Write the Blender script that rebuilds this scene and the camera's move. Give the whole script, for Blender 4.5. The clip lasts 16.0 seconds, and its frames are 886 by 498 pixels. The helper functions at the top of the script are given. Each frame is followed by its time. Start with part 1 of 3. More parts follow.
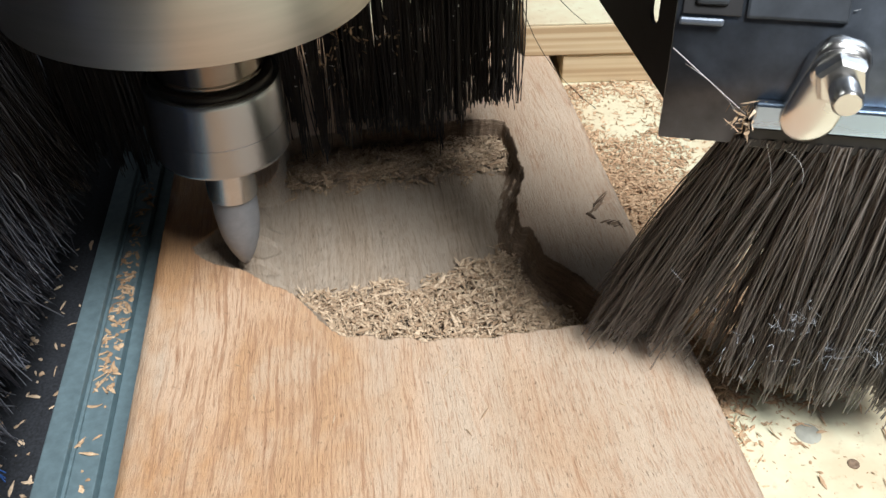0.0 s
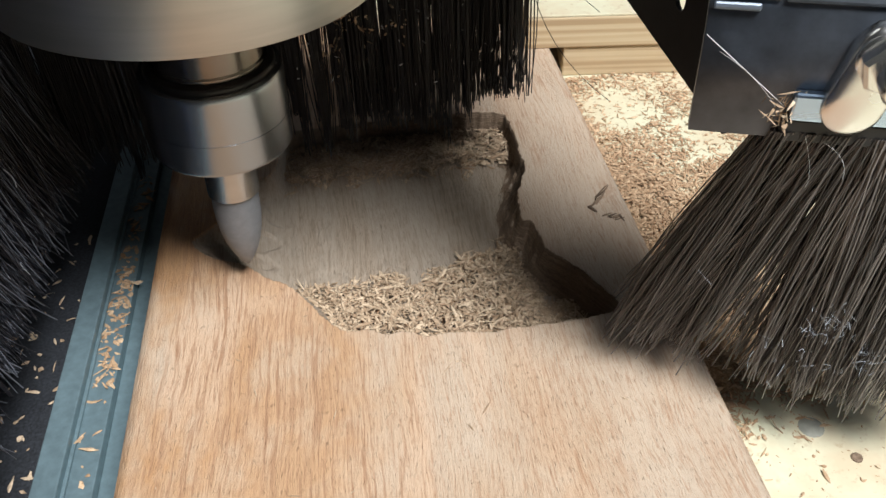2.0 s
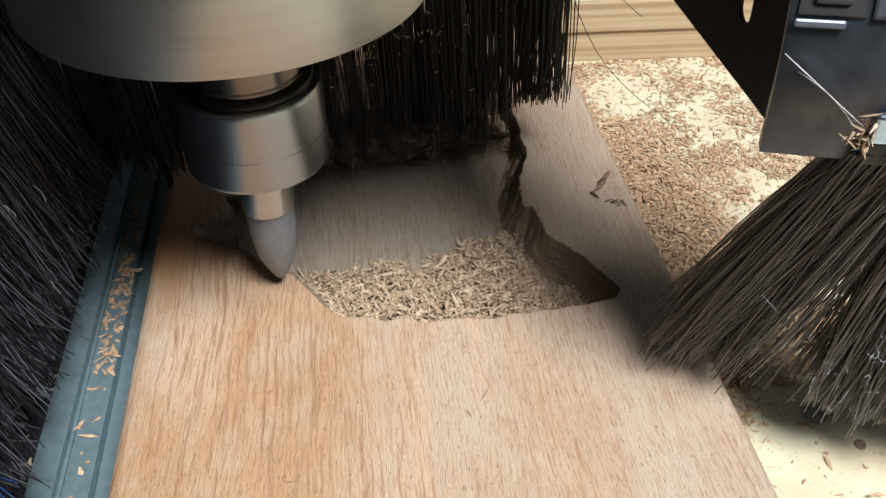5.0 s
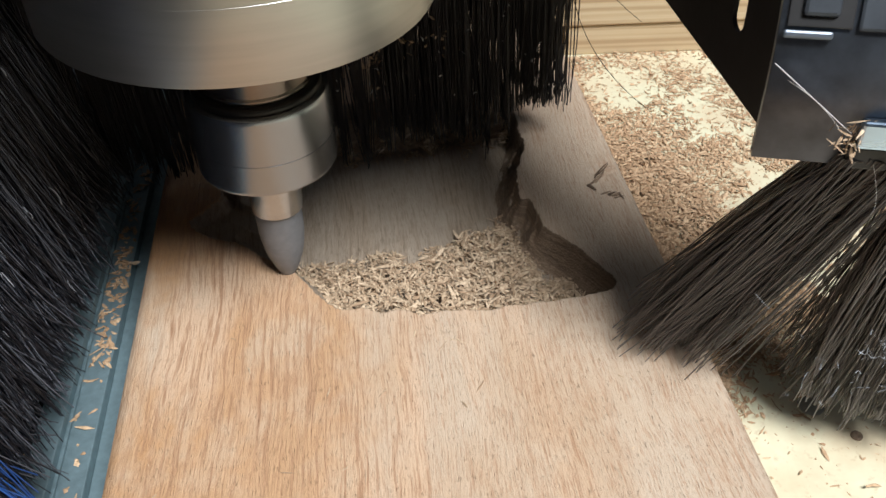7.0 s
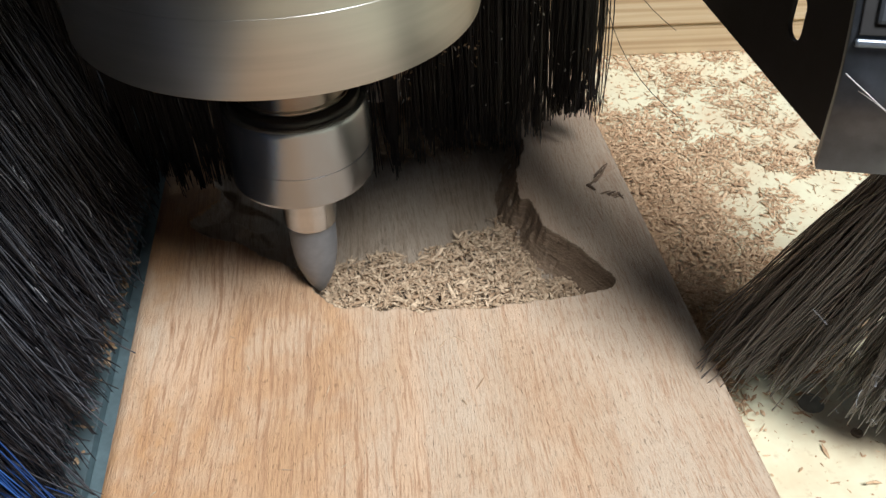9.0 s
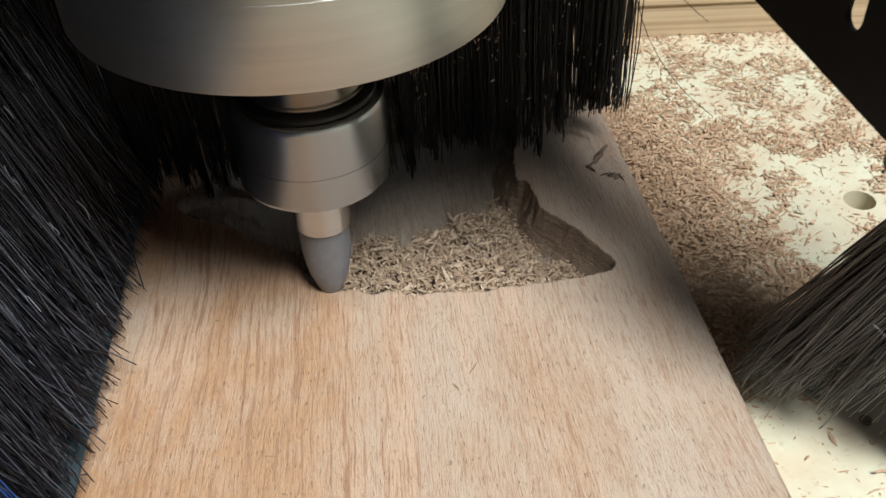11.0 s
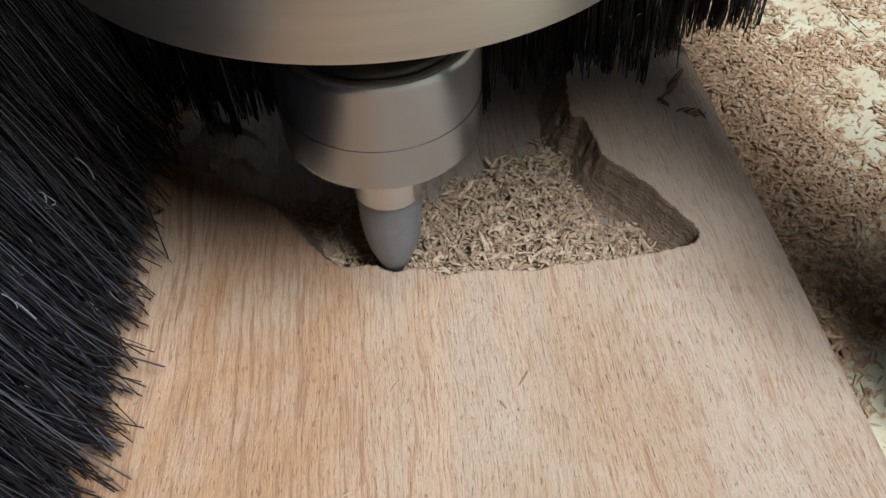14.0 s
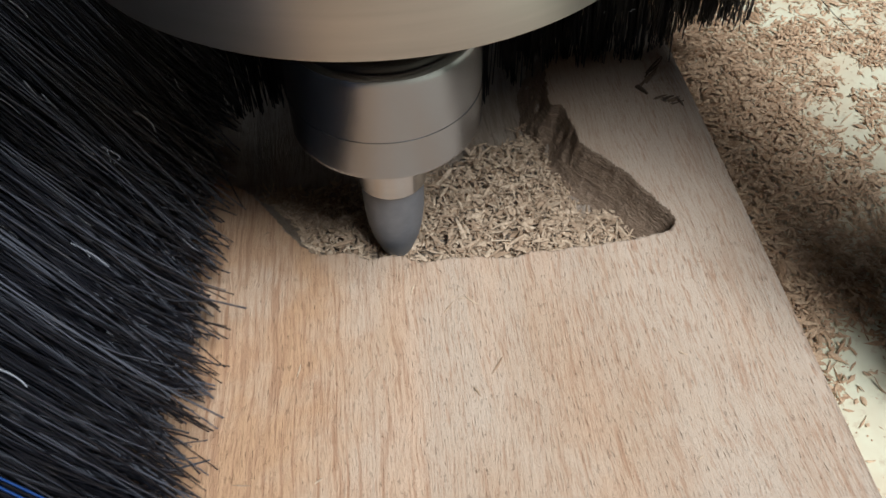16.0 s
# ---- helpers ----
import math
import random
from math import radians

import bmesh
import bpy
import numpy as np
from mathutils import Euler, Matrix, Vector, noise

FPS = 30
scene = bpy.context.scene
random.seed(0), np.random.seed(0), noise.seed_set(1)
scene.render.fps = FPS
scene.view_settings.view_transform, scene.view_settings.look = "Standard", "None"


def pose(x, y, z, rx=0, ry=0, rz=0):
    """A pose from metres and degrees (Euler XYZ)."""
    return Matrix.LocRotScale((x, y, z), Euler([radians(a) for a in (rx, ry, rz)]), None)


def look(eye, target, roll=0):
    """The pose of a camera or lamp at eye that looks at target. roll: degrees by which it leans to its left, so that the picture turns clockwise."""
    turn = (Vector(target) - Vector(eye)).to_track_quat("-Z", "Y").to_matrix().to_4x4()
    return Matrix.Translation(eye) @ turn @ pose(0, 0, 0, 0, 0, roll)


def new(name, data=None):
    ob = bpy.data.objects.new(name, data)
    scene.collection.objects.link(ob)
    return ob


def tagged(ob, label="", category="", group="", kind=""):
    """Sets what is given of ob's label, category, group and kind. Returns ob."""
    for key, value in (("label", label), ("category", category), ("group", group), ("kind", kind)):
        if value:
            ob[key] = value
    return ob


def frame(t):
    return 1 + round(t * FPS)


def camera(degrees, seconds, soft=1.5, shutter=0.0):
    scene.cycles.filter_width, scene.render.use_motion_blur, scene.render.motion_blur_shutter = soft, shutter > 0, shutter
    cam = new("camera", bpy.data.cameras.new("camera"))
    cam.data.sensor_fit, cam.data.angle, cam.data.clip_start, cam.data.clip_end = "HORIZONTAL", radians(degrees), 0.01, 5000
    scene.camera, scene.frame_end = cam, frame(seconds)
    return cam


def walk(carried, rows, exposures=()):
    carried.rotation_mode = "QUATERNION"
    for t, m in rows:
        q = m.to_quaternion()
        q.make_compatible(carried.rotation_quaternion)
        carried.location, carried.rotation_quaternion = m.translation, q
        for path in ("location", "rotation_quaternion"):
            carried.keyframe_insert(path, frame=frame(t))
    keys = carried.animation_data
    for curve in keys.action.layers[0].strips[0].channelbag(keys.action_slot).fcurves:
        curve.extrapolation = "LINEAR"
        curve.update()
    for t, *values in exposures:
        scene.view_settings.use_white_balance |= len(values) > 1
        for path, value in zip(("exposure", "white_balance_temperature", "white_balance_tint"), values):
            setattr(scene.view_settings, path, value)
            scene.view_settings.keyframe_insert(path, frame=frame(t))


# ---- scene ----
cam = camera(55.5, 16.0, soft=1.5, shutter=0.4)
PATH = [
    (0, (0.05878, -0.12967, 0.16077), (0.08279, 0.09686, -0.03445), -2.59),
    (0.5, (0.05878, -0.12801, 0.16176), (0.08227, 0.09634, -0.03602), -2.73),
    (1, (0.05772, -0.12961, 0.15995), (0.08232, 0.09701, -0.03509), -2.62),
    (1.5, (0.05883, -0.12741, 0.16211), (0.08139, 0.09587, -0.03698), -2.86),
    (2, (0.05838, -0.12872, 0.16002), (0.08250, 0.09633, -0.03688), -2.69),
    (2.5, (0.06032, -0.12835, 0.16008), (0.08205, 0.09540, -0.03858), -3.15),
    (3, (0.05944, -0.12818, 0.15936), (0.08201, 0.09554, -0.03923), -3.07),
    (3.5, (0.05990, -0.12877, 0.15871), (0.08109, 0.09548, -0.03943), -3.26),
    (6, (0.06118, -0.12902, 0.15741), (0.08112, 0.09408, -0.04217), -3.47),
    (6.5, (0.06096, -0.12987, 0.15691), (0.08127, 0.09403, -0.04172), -3.49),
    (7, (0.06226, -0.12978, 0.15672), (0.08150, 0.09330, -0.04293), -3.64),
    (7.5, (0.06179, -0.13115, 0.15568), (0.08161, 0.09354, -0.04212), -3.69),
    (8, (0.06258, -0.13068, 0.15647), (0.08139, 0.09295, -0.04262), -3.81),
    (8.5, (0.06227, -0.13108, 0.15573), (0.08134, 0.09338, -0.04239), -3.75),
    (10.8, (0.06460, -0.13220, 0.15031), (0.08330, 0.09349, -0.04645), -3.89),
    (11, (0.06505, -0.12913, 0.14771), (0.08234, 0.09544, -0.05045), -4.01),
    (11.5, (0.06621, -0.11680, 0.13930), (0.07986, 0.10052, -0.06706), -4.62),
    (12, (0.06312, -0.10272, 0.13690), (0.07306, 0.09879, -0.08512), -4.91),
    (12.5, (0.06474, -0.09170, 0.13531), (0.07343, 0.10526, -0.09081), -5.10),
    (13, (0.06382, -0.08821, 0.13492), (0.07316, 0.10660, -0.09303), -4.72),
    (13.5, (0.06435, -0.08735, 0.13462), (0.07236, 0.10630, -0.09437), -5.14),
    (14, (0.06378, -0.08668, 0.13295), (0.07247, 0.10736, -0.09567), -4.95),
    (14.5, (0.06414, -0.08656, 0.13309), (0.07220, 0.10659, -0.09632), -5.14),
    (15, (0.06426, -0.08709, 0.13275), (0.07310, 0.10590, -0.09676), -4.98),
    (15.5, (0.06415, -0.08757, 0.13282), (0.07503, 0.10505, -0.09691), -4.34),
    (16, (0.06698, -0.08757, 0.13218), (0.07747, 0.10401, -0.09844), -4.63),
]
LIGHTNESS = [(0.0, 0.02, 6250, 10), (8.5, -0.08, 6250, 10), (11.0, -0.2, 6150, 10), (12.5, -0.36, 6000, 10), (16.0, -0.33, 5950, 10)]  # the camera stops down as it closes in
walk(cam, [(t, look(eye, target, roll)) for t, eye, target, roll in PATH], LIGHTNESS)

# Where the junction of shank and cutter stands, second by second.
TRAVEL = [
    (0, 0.0255, 0.0448, 0.0382),
    (0.5, 0.0255, 0.0454, 0.0343),
    (1, 0.0273, 0.0433, 0.0334),
    (1.5, 0.0272, 0.0398, 0.0399),
    (2, 0.0269, 0.0379, 0.0422),
    (2.5, 0.0281, 0.0418, 0.0350),
    (3, 0.0344, 0.0396, 0.0340),
    (3.5, 0.0354, 0.0328, 0.0352),
    (6, 0.0354, 0.0279, 0.0410),
    (6.5, 0.0353, 0.0283, 0.0394),
    (7, 0.0374, 0.0311, 0.0344),
    (7.5, 0.0434, 0.0262, 0.0340),
    (8, 0.0404, 0.0232, 0.0411),
    (8.5, 0.0429, 0.0256, 0.0348),
    (11, 0.0504, 0.0165, 0.0330),
    (11.5, 0.0532, 0.0208, 0.0277),
    (12, 0.0538, 0.0145, 0.0372),
    (12.5, 0.0529, 0.0180, 0.0325),
    (13, 0.0571, 0.0210, 0.0272),
    (13.5, 0.0595, 0.0146, 0.0331),
    (14, 0.0601, 0.0155, 0.0323),
    (14.5, 0.0616, 0.0185, 0.0279),
    (15, 0.0648, 0.0167, 0.0314),
    (15.3, 0.0636, 0.0124, 0.0376),
    (15.5, 0.0641, 0.0140, 0.0351),
    (16, 0.0649, 0.0189, 0.0274),
]

# ---- light ----
world = bpy.data.worlds.new("world")
scene.world = world
world.use_nodes = True
world.node_tree.nodes["Background"].inputs[0].default_value = (0.62, 0.7, 0.82, 1)
world.node_tree.nodes["Background"].inputs[1].default_value = 0.10


def area_lamp(name, eye, target, width, height, watts, colour):
    lamp = bpy.data.lights.new(name, "AREA")
    lamp.shape, lamp.size, lamp.size_y, lamp.energy, lamp.color = "RECTANGLE", width, height, watts, colour
    ob = new(name, lamp)
    ob.matrix_world = look(eye, target)
    return ob


area_lamp("ceiling_lamp", (0.46, -0.62, 1.30), (0.06, 0.03, 0), 0.42, 0.46, 42, (1.0, 0.995, 0.975))
# Unseen cool fill added from the back right; no window is built.
area_lamp("cool_fill", (1.7, 1.0, 0.8), (0.12, 0.08, 0), 1.1, 1.0, 2.6, (0.84, 0.93, 1.0))

# ---- materials ----


class Nodes:
    """A short hand for node materials."""

    def __init__(self, name, rough=0.5, metal=0.0):
        self.m = bpy.data.materials.new(name)
        self.m.use_nodes = True
        self.t = self.m.node_tree
        self.b = self.t.nodes["Principled BSDF"]
        self.b.inputs["Roughness"].default_value = rough
        self.b.inputs["Metallic"].default_value = metal
        self.coords = self.t.nodes.new("ShaderNodeTexCoord").outputs["Object"]

    def put(self, socket, value):
        if hasattr(value, "is_output"):
            self.t.links.new(value, socket)
        else:
            socket.default_value = value

    def scaled(self, sx, sy, sz, source=None):
        n = self.t.nodes.new("ShaderNodeMapping")
        self.t.links.new(source or self.coords, n.inputs["Vector"])
        n.inputs["Scale"].default_value = (sx, sy, sz)
        return n.outputs[0]

    def noise(self, vector, scale, detail=3.0, rough=0.5, distort=0.0):
        n = self.t.nodes.new("ShaderNodeTexNoise")
        self.t.links.new(vector, n.inputs["Vector"])
        n.inputs["Scale"].default_value, n.inputs["Detail"].default_value = scale, detail
        n.inputs["Roughness"].default_value, n.inputs["Distortion"].default_value = rough, distort
        return n.outputs["Fac"]

    def ramp(self, value, *stops):
        n = self.t.nodes.new("ShaderNodeValToRGB")
        self.t.links.new(value, n.inputs[0])
        e = n.color_ramp.elements
        while len(e) < len(stops):
            e.new(0.5)
        for one, (at, colour) in zip(e, stops):
            one.position = at
            one.color = (*colour, 1) if len(colour) == 3 else colour
        return n.outputs[0]

    def mix(self, fac, a, b, how="MIX"):
        n = self.t.nodes.new("ShaderNodeMix")
        n.data_type, n.blend_type = "RGBA", how
        self.put(n.inputs[0], fac)
        for socket, value in ((n.inputs[6], a), (n.inputs[7], b)):
            self.put(socket, (*value, 1) if isinstance(value, tuple) and len(value) == 3 else value)
        return n.outputs[2]

    def math(self, how, a, b=0.0):
        n = self.t.nodes.new("ShaderNodeMath")
        n.operation = how
        self.put(n.inputs[0], a)
        self.put(n.inputs[1], b)
        return n.outputs[0]

    def bump(self, height, strength, distance):
        n = self.t.nodes.new("ShaderNodeBump")
        n.inputs["Strength"].default_value, n.inputs["Distance"].default_value = strength, distance
        self.t.links.new(height, n.inputs["Height"])
        self.t.links.new(n.outputs[0], self.b.inputs["Normal"])

    def colour(self, value):
        self.put(self.b.inputs["Base Color"], (*value, 1) if isinstance(value, tuple) and len(value) == 3 else value)
        return self

    def island(self):
        return self.t.nodes.new("ShaderNodeNewGeometry").outputs["Random Per Island"]


def grey(v):
    return (v, v, v)


def mahogany(name, fresh):
    n = Nodes(name, 0.6)
    bend = n.math("ADD", n.noise(n.scaled(16, 6, 16), 1.0, 2.0), n.math("MULTIPLY", n.noise(n.scaled(110, 60, 110), 1.0, 2.0), 0.14))
    v = n.t.nodes.new("ShaderNodeVectorMath")
    v.operation = "MULTIPLY_ADD"
    n.t.links.new(bend, v.inputs[0])
    v.inputs[1].default_value = (0.013, 0.0, 0.0)
    n.t.links.new(n.coords, v.inputs[2])
    bent = v.outputs[0]
    zones = n.noise(n.scaled(58, 5.5, 30, bent), 1.0, 4.0, 0.6)
    dashes = n.noise(n.scaled(1300, 56, 700, bent), 1.0, 4.0, 0.66)
    thin = n.noise(n.scaled(2900, 230, 1200, bent), 1.0, 3.0, 0.65)
    pores = n.noise(n.scaled(4600, 480, 1500, bent), 1.0, 2.0, 0.5)
    grit = n.noise(n.scaled(3600, 1900, 3000), 1.0, 3.0, 0.7)
    flush = n.noise(n.scaled(34, 13, 20), 1.0, 4.0, 0.6)
    haze = n.noise(n.scaled(60, 48, 60), 1.0, 4.0, 0.6)
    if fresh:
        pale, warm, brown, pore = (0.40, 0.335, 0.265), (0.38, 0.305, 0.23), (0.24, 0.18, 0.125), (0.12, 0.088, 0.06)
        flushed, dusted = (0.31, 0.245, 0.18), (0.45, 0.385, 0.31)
    else:
        pale, warm, brown, pore = (0.575, 0.455, 0.34), (0.63, 0.45, 0.31), (0.36, 0.20, 0.112), (0.15, 0.09, 0.05)
        flushed, dusted = (0.50, 0.29, 0.14), (0.60, 0.495, 0.38)
    zone = n.ramp(zones, (0.42, grey(0.0)), (0.56, grey(1.0)))
    base = n.mix(zone, pale, warm)
    base = n.mix(n.ramp(flush, (0.47, grey(0.0)), (0.68, grey(0.6))), base, flushed)
    much = n.ramp(zones, (0.40, grey(0.22)), (0.56, grey(1.0)))
    if not fresh:
        across = n.t.nodes.new("ShaderNodeSeparateXYZ")
        n.t.links.new(n.coords, across.inputs[0])
        heart = n.math("ADD", across.outputs[0], n.math("MULTIPLY", flush, 0.06))
        near_heart = n.ramp(heart, (0.03, grey(1.0)), (0.10, grey(0.0)))
        base = n.mix(n.math("MULTIPLY", near_heart, n.ramp(flush, (0.42, grey(0.05)), (0.56, grey(0.9)))), base, (0.50, 0.265, 0.11))
        base = n.mix(n.ramp(heart, (0.10, grey(0.0)), (0.16, grey(0.55))), base, (0.49, 0.405, 0.315))
    base = n.mix(n.ramp(haze, (0.50, grey(0.0)), (0.70, grey(0.55))), base, dusted)
    base = n.mix(n.ramp(grit, (0.42, grey(0.0)), (0.70, grey(0.22))), base, brown)
    base = n.mix(n.math("MULTIPLY", n.ramp(dashes, (0.50, grey(0.0)), (0.62, grey(0.84))), much), base, brown)
    base = n.mix(n.math("MULTIPLY", n.ramp(thin, (0.52, grey(0.0)), (0.64, grey(0.6))), n.ramp(haze, (0.45, grey(1.0)), (0.7, grey(0.5)))), base, brown)
    holes = n.ramp(pores, (0.63, grey(0.0)), (0.74, grey(0.42)))
    base = n.mix(holes, base, pore)
    n.colour(base)
    relief = n.math("SUBTRACT", n.math("MULTIPLY", grit, 0.5), n.math("ADD", holes, n.math("ADD", n.math("MULTIPLY", thin, 0.7), n.math("MULTIPLY", dashes, 0.6))))
    n.bump(relief, 1.0, 0.0004)
    return n.m


def end_grain():
    n = Nodes("mahogany_end_grain", 0.7)
    rings = n.noise(n.scaled(120, 120, 1900), 1.0, 4.0, 0.7, 0.4)
    pits = n.noise(n.scaled(1500, 1500, 2600), 1.0, 2.0)
    base = n.ramp(rings, (0.35, (0.17, 0.115, 0.075)), (0.55, (0.25, 0.175, 0.115)), (0.7, (0.33, 0.24, 0.165)))
    n.colour(n.mix(n.ramp(pits, (0.55, grey(0.0)), (0.7, grey(0.6))), base, (0.10, 0.065, 0.04)))
    n.bump(n.math("ADD", rings, pits), 1.0, 0.0004)
    return n.m


END = end_grain()
WOOD = mahogany("mahogany", False)
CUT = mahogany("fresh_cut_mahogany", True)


def chip_material(name, light, dark):
    n = Nodes(name, 0.75)
    base = n.ramp(n.island(), (0.0, dark), (0.45, tuple((a + b) / 2 for a, b in zip(light, dark))), (1.0, light))
    grain = n.noise(n.scaled(1500, 1500, 1500), 1.0, 2.0)
    n.colour(n.mix(n.ramp(grain, (0.4, grey(0.0)), (0.7, grey(0.45))), base, tuple(c * 0.55 for c in dark)))
    n.bump(grain, 0.3, 0.0002)
    return n.m


CHIP = chip_material("wood_shaving", (0.66, 0.515, 0.36), (0.36, 0.245, 0.15))
DUSTY = chip_material("wood_shaving_reddish", (0.65, 0.465, 0.295), (0.38, 0.235, 0.13))


TORN = chip_material("torn_wood", (0.30, 0.21, 0.14), (0.08, 0.05, 0.03))


def cream_board():
    n = Nodes("cream_melamine", 0.5)
    dust = n.noise(n.scaled(34, 34, 34), 1.0, 5.0, 0.65)
    speck = n.noise(n.scaled(420, 420, 420), 1.0, 3.0, 0.6)
    base = n.mix(n.ramp(dust, (0.40, grey(0.0)), (0.62, grey(0.6))), (0.66, 0.645, 0.47), (0.56, 0.42, 0.27))
    base = n.mix(n.ramp(speck, (0.58, grey(0.0)), (0.72, grey(0.55))), base, (0.45, 0.33, 0.2))
    n.colour(base)
    n.bump(speck, 0.15, 0.0002)
    return n.m


def pine():
    n = Nodes("pine", 0.6)
    rings = n.noise(n.scaled(6, 90, 520), 1.0, 2.0, 0.4, 0.3)
    fine = n.noise(n.scaled(40, 500, 1200), 1.0, 3.0)
    base = n.ramp(rings, (0.35, (0.60, 0.48, 0.31)), (0.52, (0.54, 0.41, 0.25)), (0.62, (0.43, 0.305, 0.175)))
    n.colour(n.mix(n.ramp(fine, (0.45, grey(0.0)), (0.7, grey(0.3))), base, (0.44, 0.31, 0.18)))
    n.bump(fine, 0.25, 0.0002)
    return n.m


def metal(name, colour, rough, wear=0.06, scale=(300, 300, 20)):
    n = Nodes(name, rough, 1.0)
    streak = n.noise(n.scaled(*scale), 1.0, 4.0)
    n.colour(n.mix(n.ramp(streak, (0.4, grey(0.0)), (0.75, grey(0.35))), colour, tuple(c * 0.72 for c in colour)))
    n.put(n.b.inputs["Roughness"], n.math("MULTIPLY_ADD", streak, wear * 2))
    n.t.nodes[-1].inputs[2].default_value = rough - wear
    return n.m


def plain(name, colour, rough, metallic=0.0, spread=0.5, scale=200.0, bump=0.2):
    n = Nodes(name, rough, metallic)
    a = n.noise(n.scaled(scale, scale, scale), 1.0, 4.0, 0.6)
    n.colour(n.mix(n.ramp(a, (0.35, grey(0.0)), (0.75, grey(1.0))), colour, tuple(c * (1 + spread) for c in colour)))
    n.bump(a, bump, 0.0002)
    return n.m


CREAM = cream_board()
PINE = pine()
STEEL = metal("brushed_steel", (0.48, 0.485, 0.465), 0.40, 0.05, (40, 40, 700))
NUT = metal("polished_nut_steel", (0.35, 0.385, 0.425), 0.27, 0.02, (5, 5, 14))
SHAFT = metal("dark_shaft_steel", (0.20, 0.18, 0.16), 0.24, 0.04, (30, 30, 900))
SHANK = metal("shank_steel", (0.50, 0.525, 0.55), 0.26, 0.04, (30, 30, 500))
CUTTER = plain("grey_carbide", (0.20, 0.215, 0.235), 0.5, 0.2, 0.2, 500, 0.05)
BLACKRING = plain("black_oxide", (0.02, 0.02, 0.02), 0.35, 0.4, 0.5)
CHROME = metal("zinc_plated_steel", (0.78, 0.77, 0.75), 0.26, 0.05, (120, 120, 120))
ALUMINIUM = metal("aluminium", (0.48, 0.62, 0.80), 0.28, 0.06, (60, 60, 300))
BRACKET = plain("dark_anodised_plate", (0.12, 0.14, 0.17), 0.42, 0.75, 0.7, 160, 0.08)
LATCH = plain("dark_latch_plate", (0.045, 0.052, 0.062), 0.5, 0.6, 0.7, 160, 0.08)
BLACK = plain("black_painted_steel", (0.012, 0.012, 0.013), 0.5, 0.0, 0.6)
BED = plain("black_machine_bed", (0.006, 0.007, 0.009), 0.75, 0.0, 4.0, 1400, 0.6)
RAIL = plain("teal_anodised_rail", (0.15, 0.215, 0.24), 0.42, 0.35, 0.35, 400, 0.15)
WALLS = plain("workshop_wall", (0.12, 0.12, 0.125), 0.8, 0.0, 0.1, 3)


def bristle_material(name, dark, light, rough):
    n = Nodes(name, rough)
    n.b.inputs["Specular IOR Level"].default_value = 0.45
    base = n.ramp(n.island(), (0.0, dark), (0.5, dark), (1.0, light))
    dust = n.noise(n.scaled(120, 120, 120), 1.0, 4.0, 0.7)
    n.colour(n.mix(n.ramp(dust, (0.58, grey(0.0)), (0.72, grey(0.35))), base, (0.14, 0.13, 0.12)))
    return n.m


BRISTLE = bristle_material("black_nylon_bristle", (0.006, 0.006, 0.008), (0.018, 0.02, 0.03), 0.42)
BRISTLE_BROWN = bristle_material("worn_nylon_bristle", (0.085, 0.077, 0.072), (0.23, 0.205, 0.19), 0.32)
# The paler bristles carry sheen as well as dust in their colour.
BRISTLE_BLUE = bristle_material("blue_black_nylon_bristle", (0.010, 0.011, 0.016), (0.12, 0.13, 0.155), 0.34)
BLUE = bristle_material("blue_nylon_bristle", (0.015, 0.06, 0.22), (0.04, 0.15, 0.48), 0.35)
PUTTY = plain("grey_putty", (0.27, 0.27, 0.23), 0.8)
LINT = plain("grey_lint", (0.30, 0.32, 0.35), 0.8)
FIBRE = plain("pale_fibre", (0.55, 0.56, 0.58), 0.6)

# ---- small builders, in millimetres ----
MM = 0.001
rng = np.random.default_rng(7)


def mesh_of(name, verts, faces, materials, smooth=True):
    me = bpy.data.meshes.new(name)
    me.from_pydata([tuple(v) for v in (np.asarray(verts, float) * MM).tolist()], [], faces)
    for m in materials if isinstance(materials, (list, tuple)) else [materials]:
        me.materials.append(m)
    me.polygons.foreach_set("use_smooth", [smooth] * len(me.polygons))
    me.update()
    return me


def part(name, me, parent=None, label=""):
    ob = new(name, me)
    if name in ("shaving_clump", "dust", "lint", "caught_fibre"):
        tagged(ob, kind="stuff")
    if parent:
        ob.parent = parent
    return tagged(ob, label)


def empty(name, label, category, group="", kind=""):
    return tagged(new(name), label, category, group, kind)


def from_bmesh(name, bm, material, smooth=False):
    bmesh.ops.recalc_face_normals(bm, faces=bm.faces[:])
    me = bpy.data.meshes.new(name)
    bm.to_mesh(me)
    bm.free()
    me.materials.append(material)
    me.polygons.foreach_set("use_smooth", [smooth] * len(me.polygons))
    return me


def block(name, lo, hi, material, bevel=0.6, segments=2):
    bm = bmesh.new()
    lo, hi = Vector(lo) * MM, Vector(hi) * MM
    bmesh.ops.create_cube(bm, size=1, matrix=Matrix.Translation((lo + hi) / 2) @ Matrix.Diagonal((*(hi - lo), 1)))
    if bevel:
        bmesh.ops.bevel(bm, geom=bm.edges[:], offset=bevel * MM, segments=segments, affect="EDGES", profile=0.5)
    return from_bmesh(name, bm, material)


